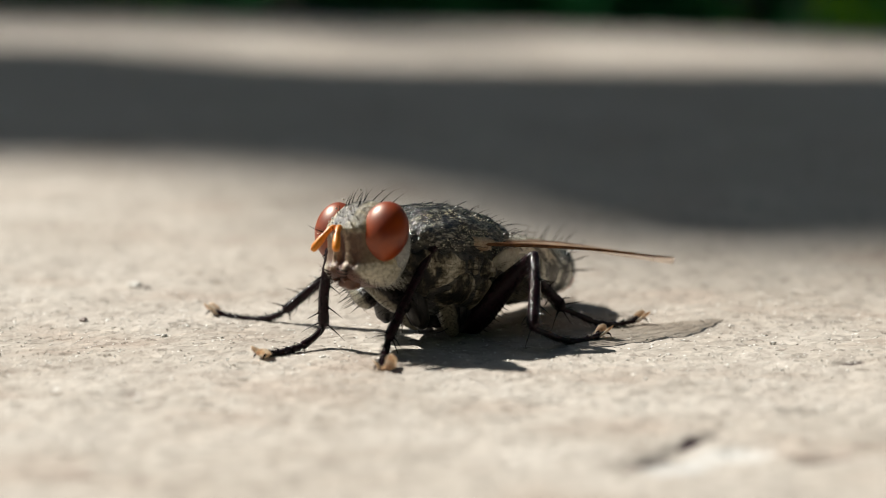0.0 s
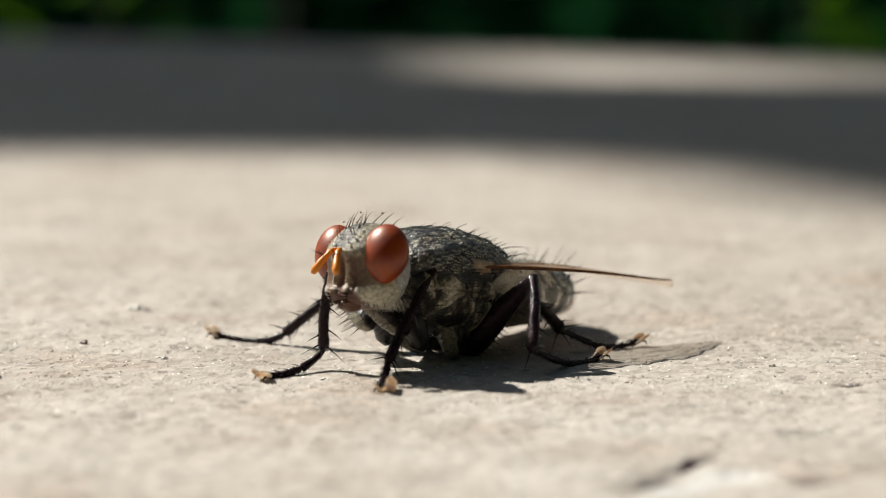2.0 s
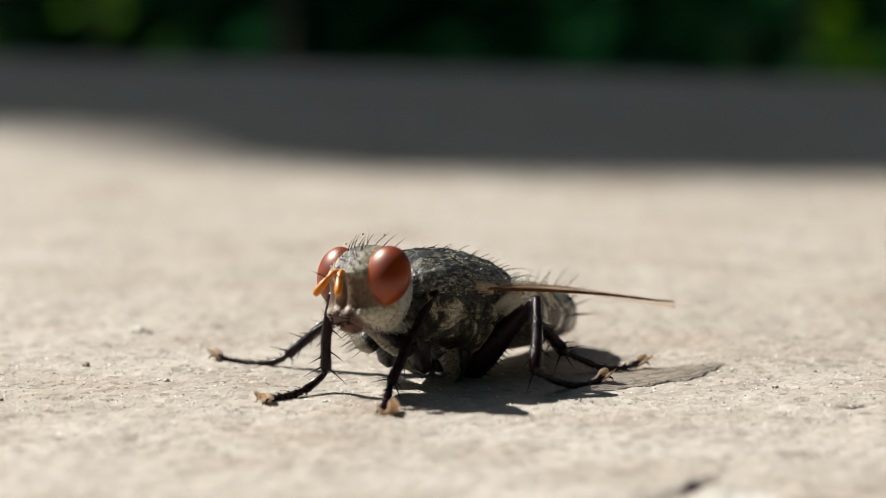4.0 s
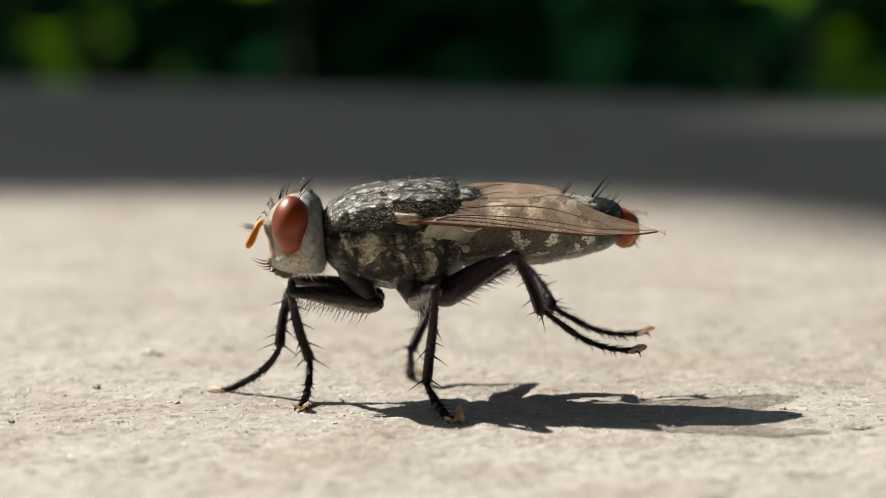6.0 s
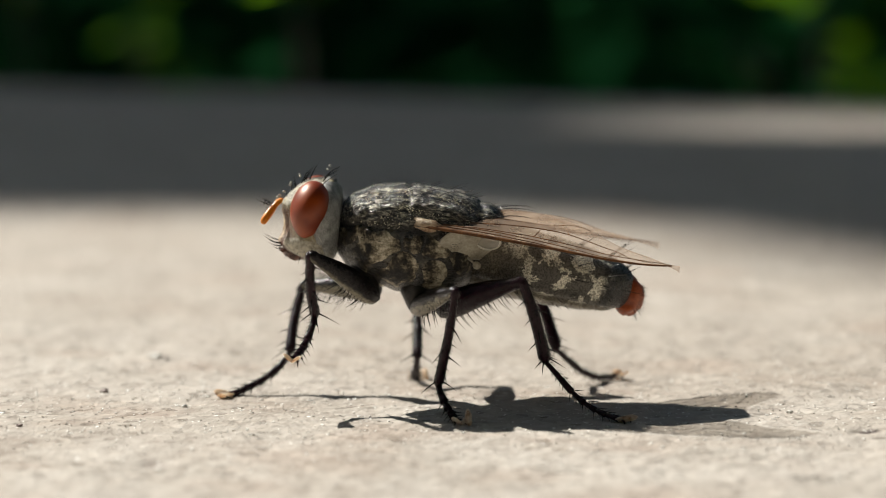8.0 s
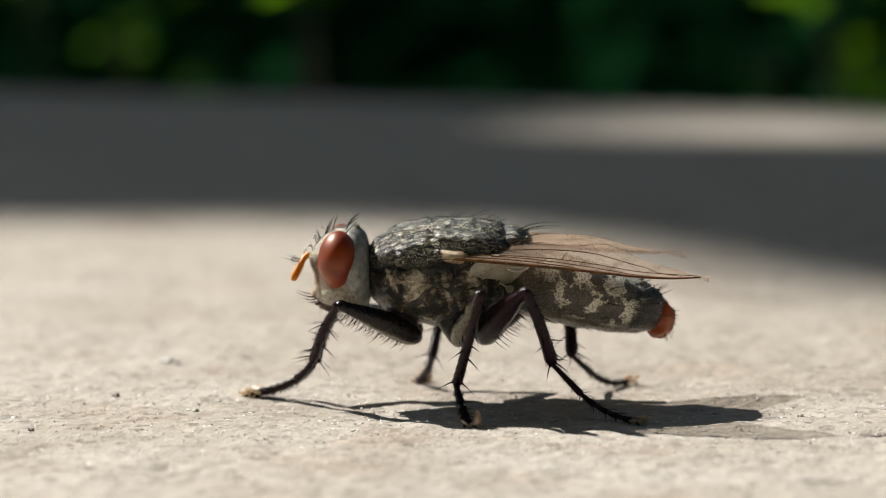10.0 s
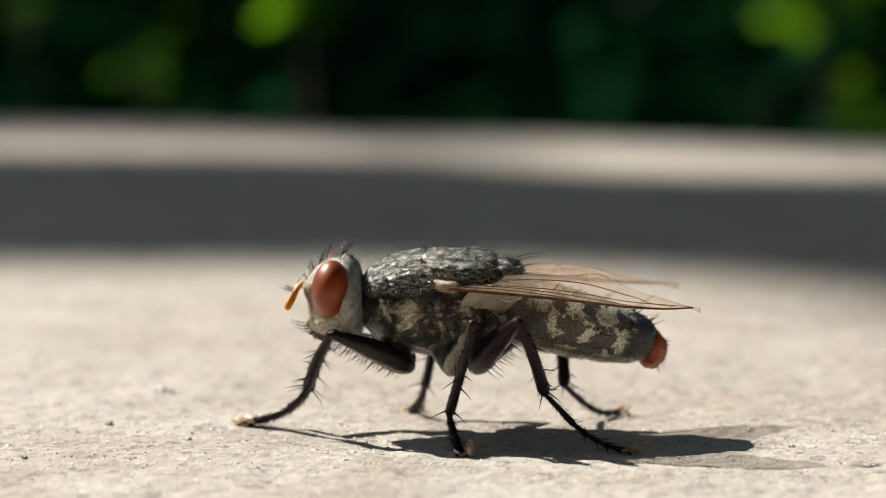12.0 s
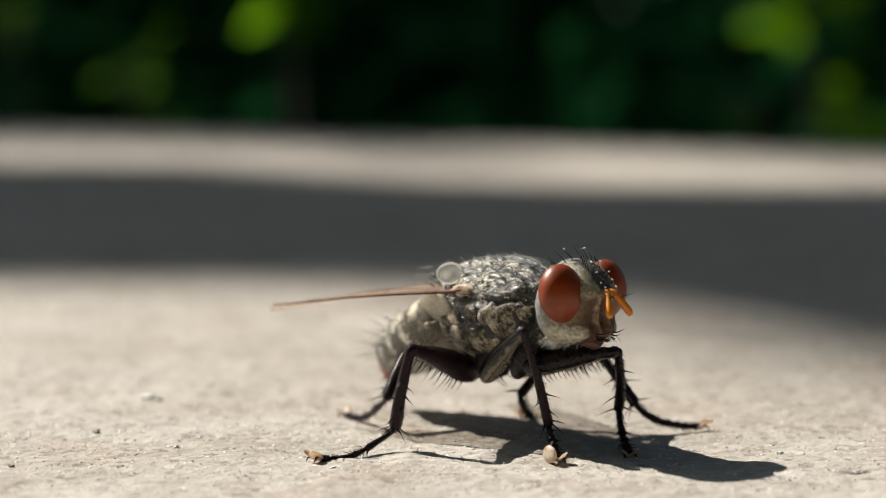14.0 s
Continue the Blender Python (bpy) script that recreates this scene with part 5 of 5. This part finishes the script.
LANDED = dict(reach=(0.3, 0, 0.1), body=(1.12, 0.40, 3.33), turn=(307, -4, 0), head=(2, 2, 0), tail=-20, swing=-7, wings=(15, -3.5, -6), legs={
    "FR": (4.21, -1.63, 2.69, 4.68, -0.79, 0.73, 5.25, -2.67, 0.06),
    "FL": (4.92, 0.50, 2.34, 5.43, 1.76, 0.74, 7.57, 1.49, 0.06),
    "MR": (0.82, -2.53, 2.49, -0.51, -2.45, 0.11, -1.57, -3.82, 0.06),
    "ML": (3.35, 2.29, 3.09, 3.05, 1.24, 0.41, 4.61, 1.82, 0.06),
    "HR": (-1.53, -1.36, 2.70, -1.82, -0.50, 0.39, -3.90, -2.08, 0.06),
    "HL": (-1.45, 3.15, 2.34, -1.68, 1.27, 1.01, -2.81, 3.60, 0.06)})
FACING = dict(reach=(0.25, 0, 0.05), body=(1.92, 0.40, 3.77), turn=(312, -4, 0), head=(3, 4, 0), tail=-20, swing=-9, wings=(15, -3.5, -6), legs={
    "FR": (5.11, -1.19, 2.84, 5.08, -0.15, 0.87, 5.20, -2.02, 0.06),
    "FL": (4.80, 2.00, 2.17, 5.65, 0.76, 0.89, 7.64, 1.51, 0.06),
    "MR": (2.54, -2.30, 3.23, 3.02, -1.53, 0.68, 3.19, -3.22, 0.06),
    "ML": (4.12, 2.79, 3.10, 2.35, 1.97, 0.95, 2.74, 3.36, 0.06),
    "HR": (-0.84, -1.64, 2.82, -1.27, -1.29, 0.51, -3.29, -3.05, 0.06),
    "HL": (-1.00, 2.86, 2.56, -1.57, 1.31, 0.94, -2.82, 3.59, 0.06)})

def rubbing():
    """The hind legs, held out behind and rubbed together: seconds, then knee, ankle and toe of the left and of the right one."""
    rows_a = [
        (6.3, (1.62, -2.33, 4.60, 2.44, -0.52, 3.26, 5.03, -0.88, 2.79), (2.52, 2.31, 2.76, 4.82, 1.72, 2.36, 7.38, 0.90, 2.39)),
        (6.4, (1.55, -2.38, 4.63, 1.63, -0.69, 2.93, 4.06, -0.80, 1.83), (2.72, 1.84, 3.27, 4.62, 0.74, 2.26, 7.28, 0.97, 2.54)),
        (6.5, (2.51, -1.89, 3.72, 3.76, -0.68, 2.06, 6.36, -0.92, 1.29), (2.66, 2.05, 3.25, 3.88, 0.46, 2.02, 6.44, 0.75, 1.62)),
        (6.6, (2.72, -1.69, 3.35, 4.41, -0.17, 2.62, 7.06, -0.82, 2.67), (2.22, 2.55, 3.52, 2.57, 0.17, 3.31, 4.89, 1.29, 2.62))]
    rows_b = [
        (6.7, (2.64, -1.79, 3.42, 4.34, -0.71, 2.13, 7.05, -0.93, 2.22), (1.79, 3.03, 3.24, 1.93, 0.69, 2.62, 4.38, 1.43, 2.02)),
        (6.8, (2.63, -1.75, 3.56, 4.11, -0.86, 1.89, 6.66, -0.92, 0.98), (2.56, 2.19, 3.36, 3.55, 0.67, 1.82, 6.11, 0.70, 0.80)),
        (6.9, (1.67, -2.30, 4.59, 2.67, -0.71, 3.10, 5.12, -0.84, 2.00), (2.30, 2.60, 2.97, 3.95, 1.03, 2.22, 6.82, 0.78, 2.06)),
        (7.0, (1.39, -2.39, 4.74, 1.93, -0.67, 3.17, 4.59, -0.89, 2.52), (2.77, 1.84, 2.97, 4.50, 0.31, 2.34, 7.15, 0.84, 2.15))]
    rows_c = [
        (7.1, (2.36, -1.82, 4.09, 3.71, -1.36, 2.11, 6.39, -1.25, 1.39), (2.47, 2.31, 3.34, 2.79, 0.16, 2.33, 5.36, 0.96, 2.25)),
        (7.2, (2.47, -1.77, 4.03, 3.42, -0.20, 2.51, 6.01, -0.81, 1.90), (2.53, 2.20, 3.47, 3.55, 0.34, 2.37, 6.17, 0.77, 1.81)),
        (7.3, (2.25, -2.07, 4.08, 2.78, -0.50, 2.35, 5.38, -0.87, 1.60), (2.42, 2.38, 3.45, 2.97, 0.37, 2.28, 5.53, 0.76, 1.44)),
        (7.4, (2.33, -1.97, 4.07, 2.69, -0.29, 2.41, 5.27, -0.81, 1.60), (2.30, 2.56, 3.44, 2.50, 0.36, 2.53, 5.08, 0.67, 1.67))]
    rows_d = [
        (7.5, (2.12, -2.09, 4.29, 2.68, -0.44, 2.65, 5.25, -0.85, 1.76), (2.18, 2.63, 3.65, 2.55, 0.52, 2.60, 5.17, 0.61, 1.69)),
        (7.6, (1.90, -2.27, 4.37, 2.66, -0.64, 2.79, 5.22, -0.92, 1.78), (2.07, 2.70, 3.72, 2.77, 0.70, 2.62, 5.32, 0.80, 1.67)),
        (7.7, (1.71, -2.33, 4.48, 2.85, -1.17, 2.69, 5.49, -1.17, 1.79), (1.87, 2.83, 3.80, 2.82, 1.05, 2.49, 5.29, 1.11, 1.59)),
        (7.8, (1.89, -2.32, 4.30, 2.82, -1.06, 2.47, 5.28, -1.11, 1.18), (2.07, 2.68, 3.68, 2.81, 0.77, 2.41, 5.28, 1.17, 1.53))]
    return rows_a + rows_b + rows_c + rows_d


def body_matrix(stance):
    x, y, z = stance["body"]
    heading, pitch, roll = stance["turn"]
    return Matrix.Translation((x, y, z)) @ pose(0, 0, 0, 0, 0, heading) @ pose(0, 0, 0, 0, pitch, 0) @ pose(0, 0, 0, roll)


def bone(start, end, up):
    """The pose of a piece that lies along x from start towards end, its z as near to up as can be."""
    x = (end - start).normalized()
    z = (up - x * up.dot(x)).normalized()
    y = z.cross(x)
    return Matrix.Translation(start) @ Matrix((x, y, z)).transposed().to_4x4()


def bend_leg(key, side, reach, knee, ankle, toe):
    """Poses of femur, tibia and tarsus in the fly's space, bent towards the knee so that they reach the ankle."""
    lf, lt, la = LENGTHS[key]
    hx, hy, hz = HIPS[key]
    hip = Vector((hx, side * hy, hz)) + (reach if key == "F" else Vector())
    line = ankle - hip
    d = min(max(line.length, abs(lf - lt) + 0.1), (lf + lt) * 0.995)
    way = line.normalized()
    ankle = hip + way * d
    pole = knee - hip
    pole = (pole - way * pole.dot(way)).normalized()
    a = (lf * lf - lt * lt + d * d) / (2 * d)
    knee = hip + way * a + pole * math.sqrt(max(0.0, lf * lf - a * a))
    return bone(hip, knee, pole), bone(knee, ankle, pole), bone(ankle, toe, Vector((0, 0, 1)))


def stances():
    """Rows of seconds and stance over the whole clip."""
    rows = [(0.0, CROUCH), (4.2, CROUCH), (5.1, CROUCH)]
    half = dict(reach=(0, 0, 0), body=(-0.5, -0.2, 3.6), turn=(205, 0, 0), head=(0, 0, 0), tail=-2, wings=(13, -1, -3), legs=None)
    rows += [(5.2, half), (5.3, TALL), (5.9, TALL)]
    for t, *v in rubbing():
        s = dict(TALL)
        s["legs"] = dict(TALL["legs"])
        s["legs"]["HL"], s["legs"]["HR"] = v
        rows.append((t, s))
    rows += [(8.0, REAR), (8.2, REAR), (9.1, REAR), (9.3, STAND), (12.9, STAND)]
    for k, heading in ((1, 222), (2, 268)):
        q = k / 3
        rows.append((12.9 + k / 30, dict(reach=(0, 0, 0), body=(-0.39 + 1.5 * q, 0.3, 3.8), turn=(heading, 0, 0), head=(0, 0, 0), tail=-10, wings=(14, -1, 0), legs=None)))
    rows += [(13.0, LANDED), (13.1, FACING), (14.0, FACING)]
    return rows


def garden_sway():
    """Movement in the garden: the two large unseen leaves drift to shift the shade bands, and two shoots lean to and
    fro.
    """
    def over(height, x, y):
        away = SUN_FROM * (height / SUN_FROM.z)
        return Matrix.Translation(Vector((x * MM, y * MM, 0)) + away - PLANT.location)
    walk(LOW_LEAF, [(t, over(1.25, x, y)) for t, x, y in (
        (0.0, -8, -4), (0.8, -4, 2), (1.5, 6, 9), (2.0, 10, 12), (3.0, 9, 14), (3.5, 14, 14), (4.0, 90, 9), (4.2, 96, 8), (5.4, 40, 11), (6.5, 6, 14), (7.5, 14, 8), (8.2, 7, 6), (10.3, 2, 4), (11.0, 3, 4), (12.0, 13, -3), (12.5, 8, -6), (13.0, 3, -7), (14.0, 4, -8))])
    walk(HIGH_LEAF, [(t, over(1.90, x, y)) for t, x, y in (
        (0.0, -90, 0), (1.0, -45, 4), (1.5, -12, 4), (2.0, 8, 2), (2.5, 22, 0), (3.0, 25, 0), (3.5, 18, 0), (4.0, 38, 0), (4.2, 44, 0), (6.5, 48, 0), (7.0, 48, 0), (7.5, 38, 2), (8.2, 35, 4), (10.3, 27, 6), (11.0, 18, 8), (11.5, -24, 8), (12.2, -80, 0), (12.5, -95, 0), (14.0, -95, 0))])
    for shoot, leans in ((SWAYING, ((0.0, -0.5), (3.5, -0.65), (7.2, -1.35), (7.7, -1.0), (8.2, 0.35), (10.3, -0.95), (12.0, -0.15), (14.0, 0.0))),
                         (BOWING, ((0.0, -5), (1.5, -4), (2.2, -0.2), (2.7, 0), (3.3, -4.5), (3.8, -3.2), (4.2, -1.6), (5.2, -0.5), (6.3, 0), (6.7, -0.1), (7.2, -1.6), (7.7, -4.5), (8.2, -5.5), (14.0, -5.5)))):
        base = Matrix.Translation(shoot.location)
        walk(shoot, [(t, base @ pose(0, 0, 0, 0, lean, 0)) for t, lean in leans])


def motions():
    garden_sway()
    tracks = {name: [] for name in ("fly", "head", "abdomen")}
    legs = {key + letter: ([], [], []) for key in "FMH" for letter in "LR"}
    # legs held loosely, for the moments of turning
    loose = {}
    inv = body_matrix(FACING).inverted()
    for name, v in FACING["legs"].items():
        loose[name] = [inv @ Vector(v[i:i + 3]) for i in (0, 3, 6)]
    for t, stance in stances():
        m = body_matrix(stance)
        tracks["fly"].append((t, Matrix.Translation(m.translation * MM) @ m.to_3x3().to_4x4()))
        yaw, pitch, roll = stance["head"]
        tracks["head"].append((t, Matrix.Translation(HEAD_AT) @ pose(0, 0, 0, roll, pitch, yaw)))
        tracks["abdomen"].append((t, Matrix.Translation(ABDOMEN_AT) @ pose(0, 0, 0, 0, stance["tail"], stance.get("swing", 0))))
        inv = m.inverted()
        for name, lists in legs.items():
            if stance["legs"] is None:
                joints = loose[name]
            else:
                joints = [inv @ Vector(stance["legs"][name][i:i + 3]) for i in (0, 3, 6)]
            for rows, p in zip(lists, bend_leg(name[0], 1 if name[1] == "L" else -1, Vector(stance["reach"]), *joints)):
                rows.append((t, p))
    walk(FLY, tracks["fly"])
    walk(PARTS["head"], tracks["head"])
    walk(PARTS["abdomen"], tracks["abdomen"])
    for letter, side in (("L", 1), ("R", -1)):
        rows = []
        for t, stance in stances():
            spread, tip, lean = stance["wings"]
            rows.append((t, Matrix.Translation((-0.30, side * 1.22, 0.60)) @ pose(0, 0, 0, 0, 0, side * -spread) @ pose(0, 0, 0, 0, tip, 0) @ pose(0, 0, 0, side * lean)))
        walk(PARTS["wing" + letter], rows)
    for name, lists in legs.items():
        for ob, rows in zip(PARTS[name], lists):
            walk(ob, rows)


motions()
